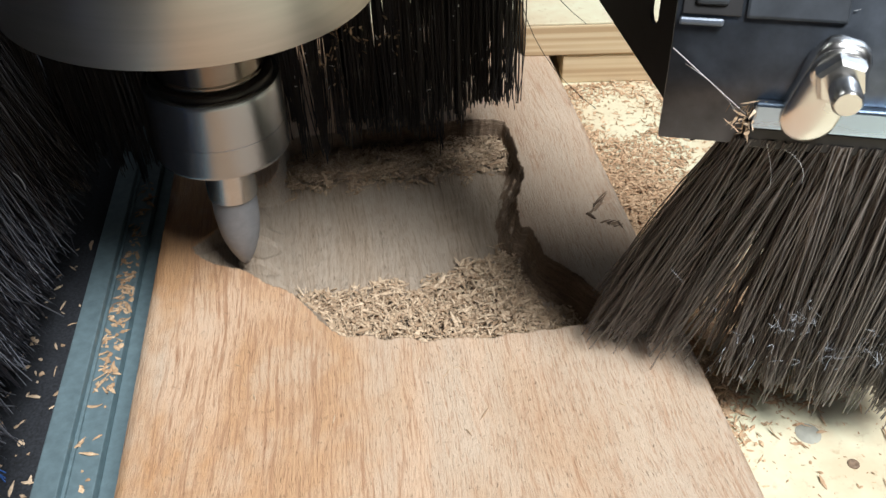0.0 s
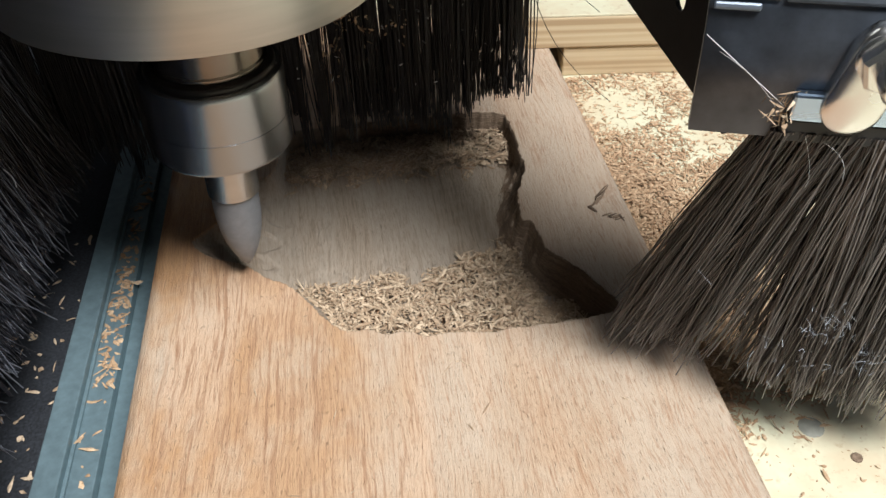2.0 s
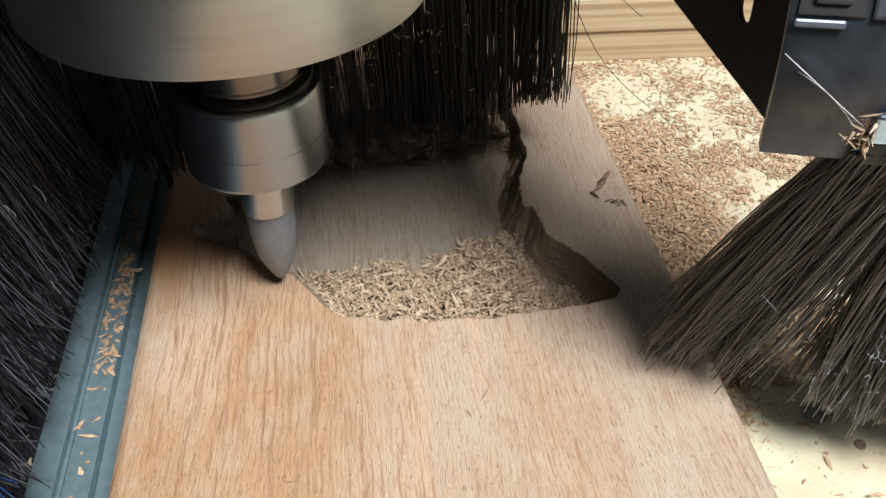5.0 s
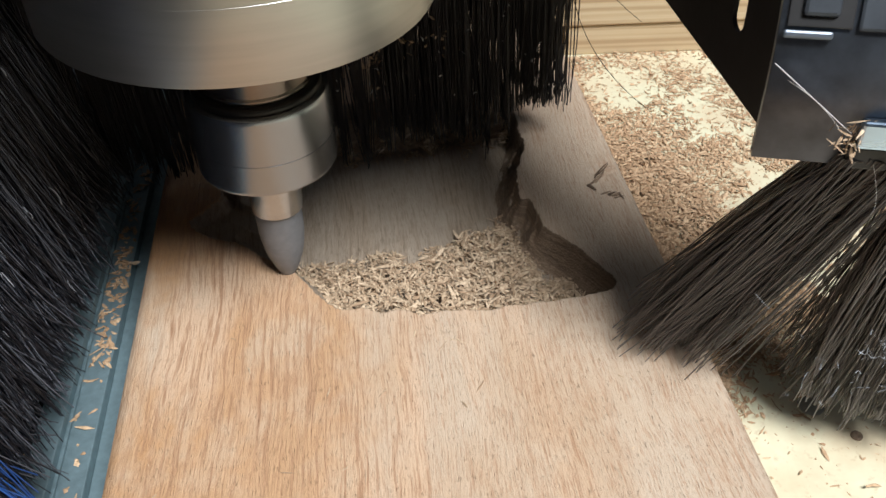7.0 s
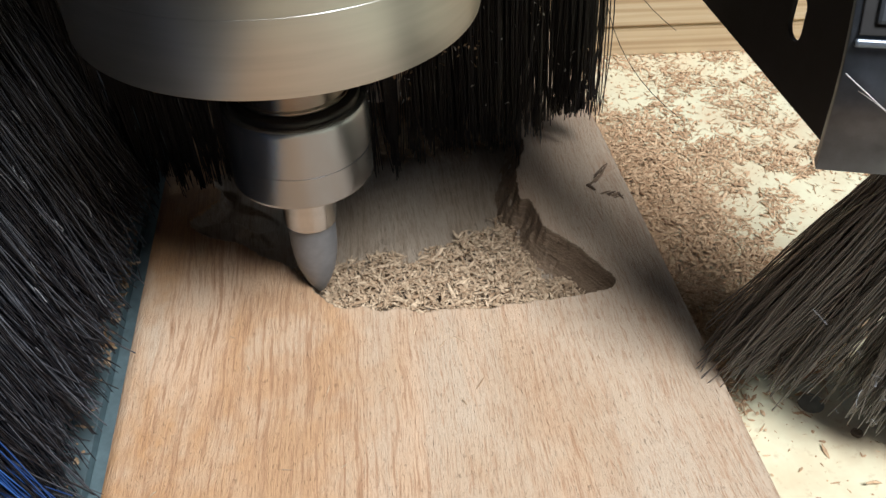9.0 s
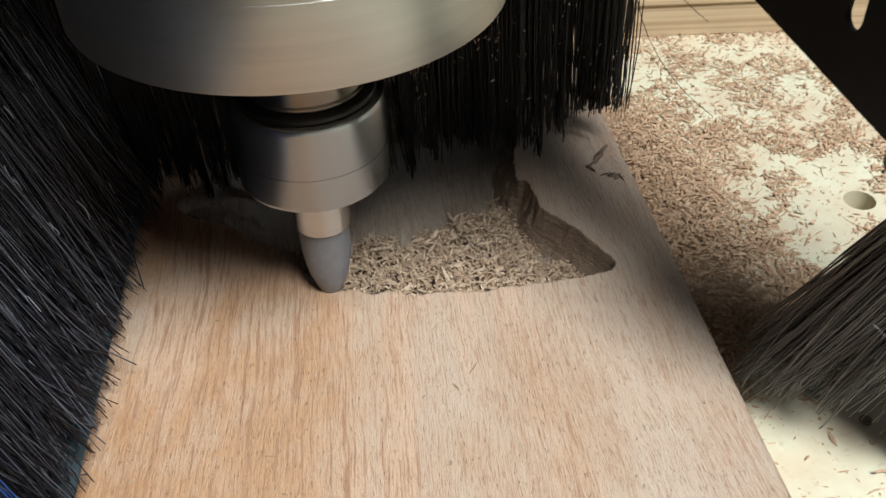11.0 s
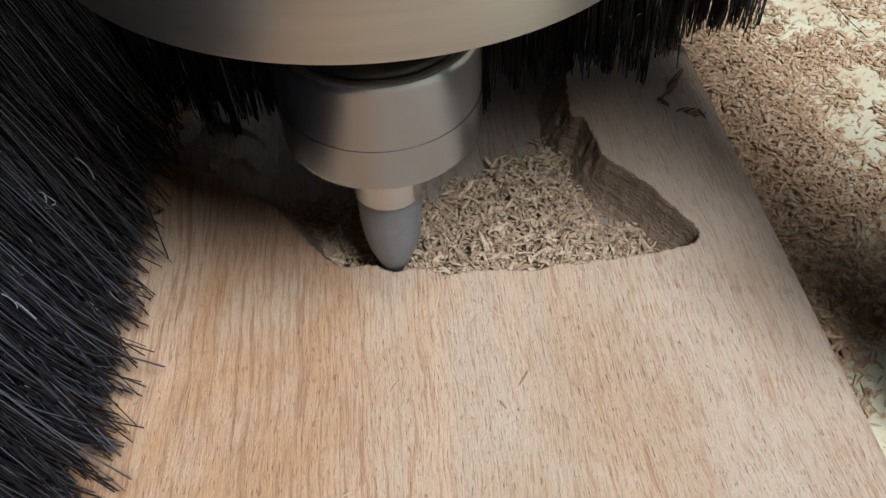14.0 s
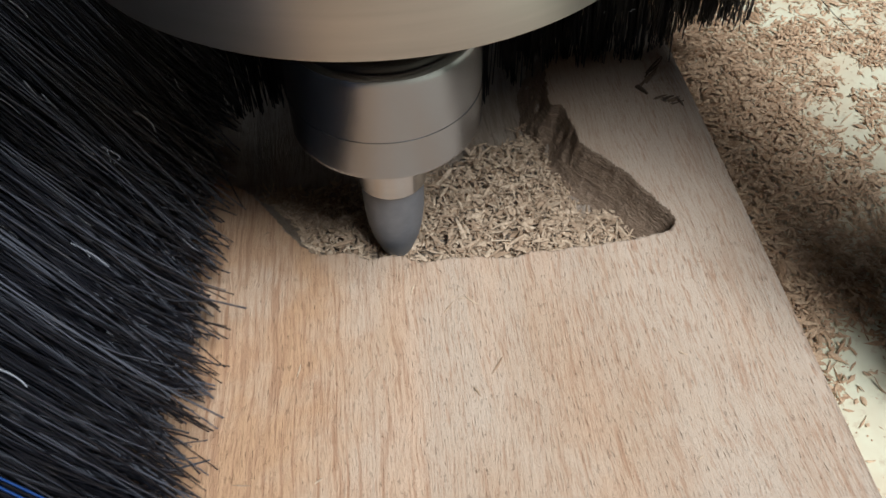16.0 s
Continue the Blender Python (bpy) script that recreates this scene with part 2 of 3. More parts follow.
def lathe(name, profile, material, steps=96, smooth=True):
    """A solid of revolution round z from (radius, height) pairs."""
    prof = np.array(profile, float)
    ang = np.arange(steps) * 2 * math.pi / steps
    verts = np.concatenate([np.stack([r * np.cos(ang), r * np.sin(ang), np.full(steps, z)], -1) for r, z in prof])
    faces = []
    for k in range(len(prof) - 1):
        for i in range(steps):
            j = (i + 1) % steps
            faces.append((k * steps + i, k * steps + j, (k + 1) * steps + j, (k + 1) * steps + i))
    me = mesh_of(name, verts, faces, material, smooth)
    bm = bmesh.new()
    bm.from_mesh(me)
    bmesh.ops.remove_doubles(bm, verts=bm.verts[:], dist=1e-7)
    bmesh.ops.recalc_face_normals(bm, faces=bm.faces[:])
    for e in bm.edges:
        if len(e.link_faces) == 2 and e.calc_face_angle() > radians(35):
            e.smooth = False
    bm.to_mesh(me)
    bm.free()
    return me


def strands(name, root, ctrl, tip, radius, material, steps=6, sides=3, tip_scale=0.7):
    """Thin bent rods: arrays of root, middle and tip points, one row a rod."""
    root, ctrl, tip = (np.asarray(a, float) for a in (root, ctrl, tip))
    n = len(root)
    radius = np.broadcast_to(np.asarray(radius, float), (n,))
    s = np.linspace(0, 1, steps + 1)[None, :, None]
    line = (1 - s) ** 2 * root[:, None] + 2 * s * (1 - s) * ctrl[:, None] + s ** 2 * tip[:, None]
    way = np.gradient(line, axis=1)
    way /= np.linalg.norm(way, axis=2, keepdims=True) + 1e-9
    side = np.cross(way, np.array([0.31, 0.83, 0.46]))
    side /= np.linalg.norm(side, axis=2, keepdims=True) + 1e-9
    up = np.cross(way, side)
    taper = np.linspace(1, tip_scale, steps + 1)[None, :, None]
    rings = []
    for k in range(sides):
        a = 2 * math.pi * k / sides
        rings.append(line + (math.cos(a) * side + math.sin(a) * up) * radius[:, None, None] * taper)
    verts = np.stack(rings, 2).reshape(-1, 3)
    one = [(i * sides + k, i * sides + (k + 1) % sides, (i + 1) * sides + (k + 1) % sides, (i + 1) * sides + k) for i in range(steps) for k in range(sides)]
    one = np.array(one)
    per = (steps + 1) * sides
    faces = (one[None] + (np.arange(n) * per)[:, None, None]).reshape(-1, 4).tolist()
    return mesh_of(name, verts, faces, material)


def shavings(name, places, length, width, tilt, material, flat=None, body=(0.25, 0.5), roll=0.0):
    """Loose curled splinters at the given points; length and width: ranges in millimetres; tilt in degrees."""
    places = np.asarray(places, float)
    n = len(places)
    long = rng.uniform(*length, n) * rng.choice([1.0, 1.0, 0.6, 0.4], n)
    wide = rng.uniform(*width, n) * rng.choice([1.0, 1.0, 0.55], n)
    thick = wide * rng.uniform(*body, n)
    curl = rng.normal(0, 0.32, n) * long
    bow = rng.normal(0, 0.16, n) * long
    twist = rng.normal(0, 0.8, n)
    lean = rng.normal(0, 1, n) * roll
    rows = []
    for s, w in ((-0.5, 0.45), (-0.2, 0.95), (0.15, 1.0), (0.5, 0.35)):
        lift = curl * (0.25 - s * s)
        w = w * rng.uniform(0.6, 1.2, n)
        ca, sa = np.cos(twist * s + lean), np.sin(twist * s + lean)
        for y, z in ((-0.5, 0.0), (0.5, 0.0), (0.1, 1.0)):
            yy, zz = y * wide * w, z * thick * w
            frayed = rng.normal(0, 0.09, n) * long * (abs(s) > 0.4)
            rows.append(np.stack([s * long + frayed, yy * ca - zz * sa + bow * (0.25 - s * s), yy * sa + zz * ca + lift], -1))
    local = np.stack(rows, 1)
    yaw, pitch = rng.uniform(0, 2 * math.pi, n), np.radians(rng.normal(0, 1, n) * tilt)
    cy, sy, cp, sp = np.cos(yaw), np.sin(yaw), np.cos(pitch), np.sin(pitch)
    x = local[..., 0] * cp[:, None] - local[..., 2] * sp[:, None]
    z = local[..., 0] * sp[:, None] + local[..., 2] * cp[:, None]
    y = local[..., 1]
    out = np.stack([x * cy[:, None] - y * sy[:, None], x * sy[:, None] + y * cy[:, None], z], -1) + places[:, None]
    if flat is not None:
        out[..., 2] += np.maximum(0, flat - out[..., 2].min(1))[:, None]
    one = []
    for k in range(3):
        a = 3 * k
        for i in range(3):
            j = (i + 1) % 3
            one.append((a + i, a + j, a + 3 + j))
            one.append((a + i, a + 3 + j, a + 3 + i))
    one += [(0, 2, 1), (9, 10, 11)]
    faces = (np.array(one)[None] + (np.arange(n) * 12)[:, None, None]).reshape(-1, 3).tolist()
    return mesh_of(name, out.reshape(-1, 3), faces, material, False)


def soft_step(a, b, v):
    s = np.clip((v - a) / (b - a), 0, 1)
    return s * s * (3 - 2 * s)


def waves(x, y, seed, size):
    """A cheap smooth field of about -1 to 1."""
    g = np.random.default_rng(seed)
    out = 0
    for k in range(6):
        a, f, ph = g.uniform(0, 6.28), g.uniform(0.6, 1.8) / size, g.uniform(0, 6.28)
        out = out + np.sin((x * math.cos(a) + y * math.sin(a)) * f * 6.28 + ph)
    return out / 3.0


# ---- the room that closes the place ----
def room():
    for name, lo, hi in (
        ("floor", (-2200, -2200, -960), (2200, 2200, -900)),
        ("ceiling", (-2200, -2200, 1600), (2200, 2200, 1660)),
        ("wall_west", (-2260, -2200, -900), (-2200, 2200, 1600)),
        ("wall_east", (2200, -2200, -900), (2260, 2200, 1600)),
        ("wall_north", (-2200, 2200, -900), (2200, 2260, 1600)),
        ("wall_south", (-2200, -2260, -900), (2200, -2200, 1600)),
    ):
        tagged(new(name, block(name, lo, hi, WALLS, 0)), "plain grey painted workshop " + name.split("_")[0], name.split("_")[0], kind="structure")


room()

# ---- bed, spoilboard, rail ----
TOP = 12.0  # the board's upper face


def bed():
    ob = tagged(new("machine_bed", block("machine_bed", (-320, -420, -60), (330, 620, -18), BED, 1)), "black dusty machine bed under the boards", "machine bed", kind="structure")
    left = new("bed_strip", block("bed_strip", (-320, -420, -17.9), (-24.5, 620, -2.0), BED, 0.5))
    tagged(left, "black grainy bed strip dusted with shavings", "bed strip", kind="structure")
    bm = bmesh.new()
    lo, hi = Vector((-4.5, -420, -17.9)) * MM, Vector((330, 620, 0)) * MM
    hole_at, hole_r = Vector((192.5, 37.5, 0)) * MM, 4.2 * MM
    # upper face with a round hole, then walls
    ring = [bm.verts.new(hole_at + Vector((math.cos(a), math.sin(a), 0)) * hole_r) for a in (i * math.pi / 16 for i in range(32))]
    deep = [bm.verts.new(v.co - Vector((0, 0, 12 * MM))) for v in ring]
    c = [bm.verts.new(p) for p in ((lo.x, lo.y, 0), (hi.x, lo.y, 0), (hi.x, hi.y, 0), (lo.x, hi.y, 0))]
    d = [bm.verts.new((v.co.x, v.co.y, lo.z)) for v in c]
    e = [bm.edges.new((c[i], c[(i + 1) % 4])) for i in range(4)] + [bm.edges.new((ring[i], ring[(i + 1) % 32])) for i in range(32)]
    bmesh.ops.triangle_fill(bm, edges=e, use_beauty=True)
    for i in range(32):
        bm.faces.new((ring[i], ring[(i + 1) % 32], deep[(i + 1) % 32], deep[i]))
    bm.faces.new(deep)
    for i in range(4):
        bm.faces.new((c[i], c[(i + 1) % 4], d[(i + 1) % 4], d[i]))
    bm.faces.new(d)
    ob = new("spoilboard", from_bmesh("spoilboard", bm, CREAM))
    return tagged(ob, "cream spoilboard with a drilled hole, strewn with brown shavings", "spoilboard", kind="structure")


bed()


def rail():
    ob = empty("track_rail", "teal anodised aluminium track rail with shavings in its groove", "rail")
    y0, y1 = -300, 560
    part("flange", block("flange", (-23.4, y0, -17.9), (-17.4, y1, 0.8), RAIL, 0.35), ob)
    part("groove_floor", block("groove_floor", (-17.4, y0, -17.9), (-10.6, y1, -2.4), RAIL, 0.3), ob)
    part("step", block("step", (-10.6, y0, -17.9), (-6.6, y1, -5.2), RAIL, 0.3), ob)
    part("ridge", block("ridge", (-17.7, y0, -2.45), (-16.6, y1, -1.5), RAIL, 0.25), ob)
    return ob


rail()

# ---- the board with its pocket ----
OUTLINE = [
    (116.2, 12.5), (115.8, 15), (113.2, 20), (110.6, 26), (107, 31), (103, 36.5), (103.2, 43.5), (102, 47.7), (99.2, 49.5), (99.8, 55),
    (101.5, 61), (105.8, 72.5), (106.6, 97), (105, 105.5), (70, 107), (37, 106.5), (33, 103.5), (32.5, 92), (30.5, 83), (23, 79.5),
    (16.5, 77.3), (13.6, 73.7), (18, 66.3), (14, 61.6), (8, 55.5), (14.5, 48), (24, 43.8), (30, 37), (35.3, 34), (40, 27.2),
    (45.2, 18.3), (48.5, 14.1), (52.8, 14.5), (58.2, 11.9), (63.2, 11.9), (69.2, 9.2), (77.7, 9.8), (80.7, 8), (90, 8.5), (110.3, 9.3), (115.2, 10.3),
]


def rounded(points, rounds=2):
    p = np.array(points, float)
    for _ in range(rounds):
        q = np.roll(p, -1, 0)
        p = np.stack([0.8 * p + 0.2 * q, 0.2 * p + 0.8 * q], 1).reshape(-1, 2)
    return p


EDGE = rounded(OUTLINE)


def inside_distance(x, y):
    """Millimetres inside the pocket's outline (negative outside)."""
    a, b = EDGE, np.roll(EDGE, -1, 0)
    best = np.full(x.shape, 1e9)
    odd = np.zeros(x.shape, bool)
    for (ax, ay), (bx, by) in zip(a, b):
        dx, dy = bx - ax, by - ay
        s = np.clip(((x - ax) * dx + (y - ay) * dy) / (dx * dx + dy * dy + 1e-12), 0, 1)
        best = np.minimum(best, (x - ax - s * dx) ** 2 + (y - ay - s * dy) ** 2)
        if dy:
            odd ^= ((ay > y) != (by > y)) & (x < ax + (y - ay) * dx / dy)
    return np.where(odd, 1, -1) * np.sqrt(best)


def ground_depth(x, y):
    """How deep the pocket is cut, by place."""
    rough_side = soft_step(60, 90, x) * soft_step(30, 40, y)
    d = inside_distance(x, y) + (0.13 + 0.2 * rough_side) * waves(x, y, 5, 4.0) + 0.45 * rough_side * waves(x, y, 6, 11.0)
    d = d - 0.75 * np.abs(np.sin(x * math.pi / 8.5)) * soft_step(24, 15, y) * soft_step(42, 50, x) * soft_step(104, 88, x)
    lobes = soft_step(-0.15, 0.25, waves(x, y, 12, 17.0))
    full = 2.4 + 2.6 * lobes + (6.6 - 2.6 * lobes) * soft_step(21, 36, x)
    ledge = 2.2 + 4.8 * soft_step(27, 35, x) * soft_step(54, 47, x) * soft_step(42, 34, y) + 1.9 * soft_step(84, 97, x) * soft_step(9, 22, y) + 3.4 * soft_step(90, 99, x) * soft_step(8, 17, y) * soft_step(51, 44, y) + 3.6 * soft_step(90, 99, x) * soft_step(47, 53, y) * soft_step(84, 72, y)
    s = np.clip(d / ledge, 0, 1)
    wall = np.where(s < 1, s ** 0.8 * (1.55 - 0.55 * s), 1)
    marks = 0.10 * waves(x, y, 8, 9.0) + 0.04 * np.sin(x * 2.4 + waves(x, y, 9, 12.0) * 2)
    return np.where(d > 0, wall * (full + marks * np.clip(d / ledge - 1, 0, 1)), 0.0)


def steps_along(lo, hi, fine_lo, fine_hi, fine, coarse):
    a = np.linspace(lo, fine_lo, max(2, int((fine_lo - lo) / coarse) + 1))[:-1]
    b = np.linspace(fine_lo, fine_hi, int((fine_hi - fine_lo) / fine) + 1)
    c = np.linspace(fine_hi, hi, max(2, int((hi - fine_hi) / coarse) + 1))[1:]
    return np.concatenate([a, b, c])


def board():
    xs = steps_along(0, 130, 5, 119, 0.36, 2.0)
    ys = steps_along(-190, 185, 5, 110, 0.36, 6.0)
    gx, gy = np.meshgrid(xs, ys)
    depth = ground_depth(gx, gy)
    gz = TOP - depth
    # a torn patch by the far arris
    torn = np.exp(-(((gx - 125) / 3.0) ** 2 + ((gy - 55) / 7) ** 2))
    gz -= np.clip(torn * (0.5 + waves(gx, gy, 31, 3.0)), 0, 1) * 0.8
    ny, nx = gx.shape
    verts = np.stack([gx, gy, gz], -1).reshape(-1, 3)
    idx = np.arange(ny * nx).reshape(ny, nx)
    quads = np.stack([idx[:-1, :-1], idx[:-1, 1:], idx[1:, 1:], idx[1:, :-1]], -1).reshape(-1, 4)
    cut = (depth[:-1, :-1] + depth[1:, 1:]).reshape(-1) > 0.25
    rim = np.concatenate([idx[0], idx[1:, -1], idx[-1, -2::-1], idx[-2:0:-1, 0]])
    low = len(verts) + np.arange(len(rim))
    base = verts[rim].copy()
    base[:, 2] = 0.0
    verts = np.concatenate([verts, base])
    sides = [(int(low[i]), int(low[(i + 1) % len(rim)]), int(rim[(i + 1) % len(rim)]), int(rim[i])) for i in range(len(rim))]
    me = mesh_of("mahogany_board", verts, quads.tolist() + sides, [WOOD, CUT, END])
    slots = np.zeros(len(me.polygons), np.int32)
    rise = np.hypot(*np.gradient(depth, ys, xs))
    steep = ((rise[:-1, :-1] + rise[1:, 1:]).reshape(-1) > 1.1) & (gx[:-1, :-1].reshape(-1) > 58)
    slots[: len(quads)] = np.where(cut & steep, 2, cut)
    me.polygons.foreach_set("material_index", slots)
    smooth = np.ones(len(me.polygons), bool)
    smooth[len(quads):] = False
    me.polygons.foreach_set("use_smooth", smooth)
    return tagged(new("mahogany_board", me), "reddish-brown mahogany board with a freshly milled pocket on the spoilboard", "wooden board")


board()


def clamps():
    low = tagged(new("pine_spacer", block("pine_spacer", (135.5, 143.5, 0.05), (330, 190, 12.0), PINE, 0.5)), "pale pine spacer strip lying on the spoilboard", "wood strip")
    bar = empty("clamp_bar", "pine clamp bar lying across the board, its brightly lit top coloured cream", "wood strip")
    part("core", block("core", (121, 142.5, 12.05), (330, 192, 24.0), PINE, 0.5), bar)
    # the bar's top is pine; strong light on it is put in as cream
    part("bright_top", block("bright_top", (121, 142.6, 24.0), (330, 192, 24.8), CREAM, 0.2), bar, "cream sheet for the brightly lit pine top")
    turned = Matrix.Translation((0.140, 0.144, 0)) @ Matrix.Rotation(math.radians(-8), 4, "Z") @ Matrix.Translation((-0.140, -0.144, 0))
    low.matrix_world = bar.matrix_world = turned
    return low, bar


clamps()


# ---- shavings ----
def pocket_pile():
    n = 21000
    x, y = rng.uniform(12, 116, n), rng.uniform(6, 107, n)
    d = inside_distance(x, y)
    limit = 39 + 9 * soft_step(72, 92, x) + 3 * waves(x, y, 14, 16)
    front = soft_step(limit + 5, limit - 6, y) * soft_step(25, 33, x)
    back = soft_step(84, 92, y + 2.5 * waves(x, y, 15, 14)) * soft_step(30, 34, x)
    ground = TOP - ground_depth(x, y)
    level = 3.2 + np.maximum(front * (2.6 + 1.2 * soft_step(35, 14, y) + 0.6 * waves(x, y, 17, 12) - 0.5 * soft_step(50, 38, x) - 2.7 * soft_step(90, 103, x) * soft_step(6, 14, y)), back * 3.2)
    keep = (d > 0.5) & (ground < level - 0.2) & (rng.random(n) < np.maximum(front, back))
    x, y, ground, level = x[keep], y[keep], ground[keep], level[keep]
    z = ground + 0.2 + (level - ground) * np.sqrt(rng.random(len(x)))
    me = shavings("pocket_shavings", np.stack([x, y, z], -1), (1.8, 5.0), (0.45, 1.1), 15, CHIP, None, (0.08, 0.22), 0.5)
    crumbs = np.stack([x, y, z], -1)[rng.random(len(x)) < 0.8] + rng.normal(0, 0.6, 3)
    fine = shavings("pocket_crumbs", crumbs + (0, 0, 0.35), (0.5, 1.5), (0.25, 0.6), 25, CHIP, None, (0.15, 0.4), 0.8)
    tagged(new("pocket_crumbs", fine), "fine pale crumbs among the shavings in the pocket", "wood crumbs", kind="stuff")
    return tagged(new("pocket_shavings", me), "heap of pale curled wood shavings lying in the pocket", "wood shavings", kind="stuff")


pocket_pile()


def bench_cover(x, y):
    """How thickly the shavings lie on the spoilboard, 0 to 1, by place."""
    front = soft_step(-34, -8, y - (x - 131) * 0.42 + 8 * waves(x, y, 22, 40))
    drift = soft_step(176, 148, x + 9 * waves(x, y, 25, 26))
    blots = soft_step(-0.35, 0.35, waves(x, y, 23, 30) + 0.6 * waves(x, y, 24, 10))
    hollow = np.exp(-(((x - 181) / 13) ** 2 + ((y - 33) / 20) ** 2)) + np.exp(-(((x - 148) / 12) ** 2 + ((y - 118) / 15) ** 2))
    thin = 1 - 0.5 * soft_step(62, 100, y)
    return front * np.clip(np.maximum(drift * thin, 0.10 + 0.62 * blots * thin) - 0.8 * hollow, 0.04, 1)


def bench_shavings():
    n = 90000
    x, y = 130.5 + 195 * rng.random(n) ** 1.6, rng.uniform(-70, 141, n)
    cover = bench_cover(x, y)
    keep = (x > 131) & (rng.random(n) < np.clip(cover, 0.008, 1)) & ((x - 192.5) ** 2 + (y - 37.5) ** 2 > 28)
    x, y, cover = x[keep], y[keep], cover[keep]
    z = 0.1 + rng.random(len(x)) * (0.2 + 1.3 * cover ** 2 + 1.8 * soft_step(158, 131, x) * cover)
    me = shavings("bench_shavings", np.stack([x, y, z], -1), (1.0, 3.9), (0.35, 1.05), 9, DUSTY, 0.03, (0.06, 0.2), 0.3)
    return tagged(new("bench_shavings", me), "brown wood shavings strewn over the cream spoilboard", "wood shavings", kind="stuff")


bench_shavings()


def bench_dust():
    n = 34000
    x = 130.5 + rng.gamma(1.4, 36, n)
    y = rng.uniform(-70, 141, n)
    keep = (x < 325) & (rng.random(n) < np.clip(bench_cover(x, y) + 0.1 * waves(x, y, 26, 15), 0.04, 1)) & ((x - 192.5) ** 2 + (y - 37.5) ** 2 > 20)
    x, y = x[keep], y[keep]
    me = shavings("bench_dust", np.stack([x, y, np.full(len(x), 0.08)], -1), (0.3, 1.1), (0.2, 0.6), 5, DUSTY, 0.02, (0.15, 0.4))
    return tagged(new("bench_dust", me), "fine brown sawdust sprinkled over the spoilboard", "sawdust", kind="stuff")


bench_dust()


def plugs():
    """A filled hole and a torn screw hole in the spoilboard."""
    one = lathe("filled_hole", [(0, 0.02), (2.9, 0.02), (2.7, 0.16), (1.6, 0.22), (0, 0.2)], PUTTY, 24)
    tagged(new("filled_hole", one), "grey putty-filled hole in the spoilboard", "filled hole").location = (0.1524, -0.0222, 0)
    two = lathe("screw_head", [(0, 0.02), (1.3, 0.02), (1.25, 0.3), (0.9, 0.45), (0.35, 0.3), (0, 0.2)], TORN, 20)
    tagged(new("screw_head", two), "small rusty brown screw head in the spoilboard", "screw").location = (0.1584, -0.0316, 0)


plugs()


def board_flecks():
    n = 60
    x, y = rng.uniform(4, 127, n), rng.uniform(-60, 50, n)
    x[:7], y[:7] = 73.9 + rng.normal(0, 1.3, 7), 0.3 + rng.normal(0, 1.0, 7)  # a small huddle of curls before the pocket
    keep = inside_distance(x, y) < -2
    me = shavings("board_flecks", np.stack([x[keep], y[keep], np.full(keep.sum(), TOP + 0.1)], -1), (0.6, 3.0), (0.2, 0.5), 4, CHIP, TOP + 0.02)
    return tagged(new("board_flecks", me), "few tiny curled slivers lying on the board", "wood chips", kind="stuff")


board_flecks()


def torn_grain():
    upper = np.array([(120.5 + 0.5 * i, 51 + 0.8 * i, 0) for i in range(9)], float) + rng.normal(0, 0.5, (9, 3)) * (1, 1, 0)
    lower = np.array([(121.5 + 0.55 * i, 47.5 - 0.5 * i, 0) for i in range(8)], float) + rng.normal(0, 0.5, (8, 3)) * (1, 1, 0)
    cleft = np.array([(119.4, 51.0, 0), (119.8, 50.6, 0), (126.6, 46, 0)], float)
    a = np.concatenate([upper, lower, cleft]) + (0, 0, TOP - 0.1)
    way = np.concatenate([rng.uniform(0.5, 1, (9, 1)) * (4.2, 4.4, 0), rng.uniform(0.5, 1, (8, 1)) * (4.0, 1.4, 0), [(1.6, -2.6, 0), (1.2, -2.2, 0), (0.8, -3, 0)]])
    way[:, 0] = np.minimum(way[:, 0], 129.2 - a[:, 0])
    b = a + way + rng.normal(0, 0.3, way.shape) * (0, 1, 0.3)
    me = strands("torn_grain", a, (a + b) / 2 + rng.normal(0, 0.25, a.shape), b, np.concatenate([rng.uniform(0.18, 0.5, 17), [0.75, 0.65, 0.45]]), TORN, 5, 4, 0.4)
    return tagged(new("torn_grain", me), "dark torn splinters along the arris of the board", "wood splinters", kind="stuff")


torn_grain()


def rail_shavings():
    n = 420
    x, y = rng.normal(-13.4, 1.7, n), rng.uniform(-40, 110, n)
    keep = (np.abs(x + 13.8) < 3.0) & (rng.random(n) < 0.2 + 0.75 * soft_step(0, 40, y) * soft_step(95, 65, y))
    a = np.stack([x[keep], y[keep], np.full(keep.sum(), -2.2)], -1)
    x, y = rng.uniform(-70, -24.6, n), rng.uniform(-50, 80, n)
    b = np.stack([x, y, np.full(n, -1.8)], -1)[:260]
    one = shavings("groove_shavings", a, (1.2, 4.4), (0.7, 1.7), 8, DUSTY, -2.35, (0.08, 0.2), 0.2)
    tagged(new("groove_shavings", one), "pale wood chips caught in the rail groove", "wood chips", kind="stuff")
    two = shavings("bed_shavings", b, (0.6, 4.2), (0.4, 1.9), 8, CHIP, -1.95, (0.08, 0.2), 0.2)
    tagged(new("bed_shavings", two), "scattered pale wood chips on the black bed", "wood chips", kind="stuff")


rail_shavings()


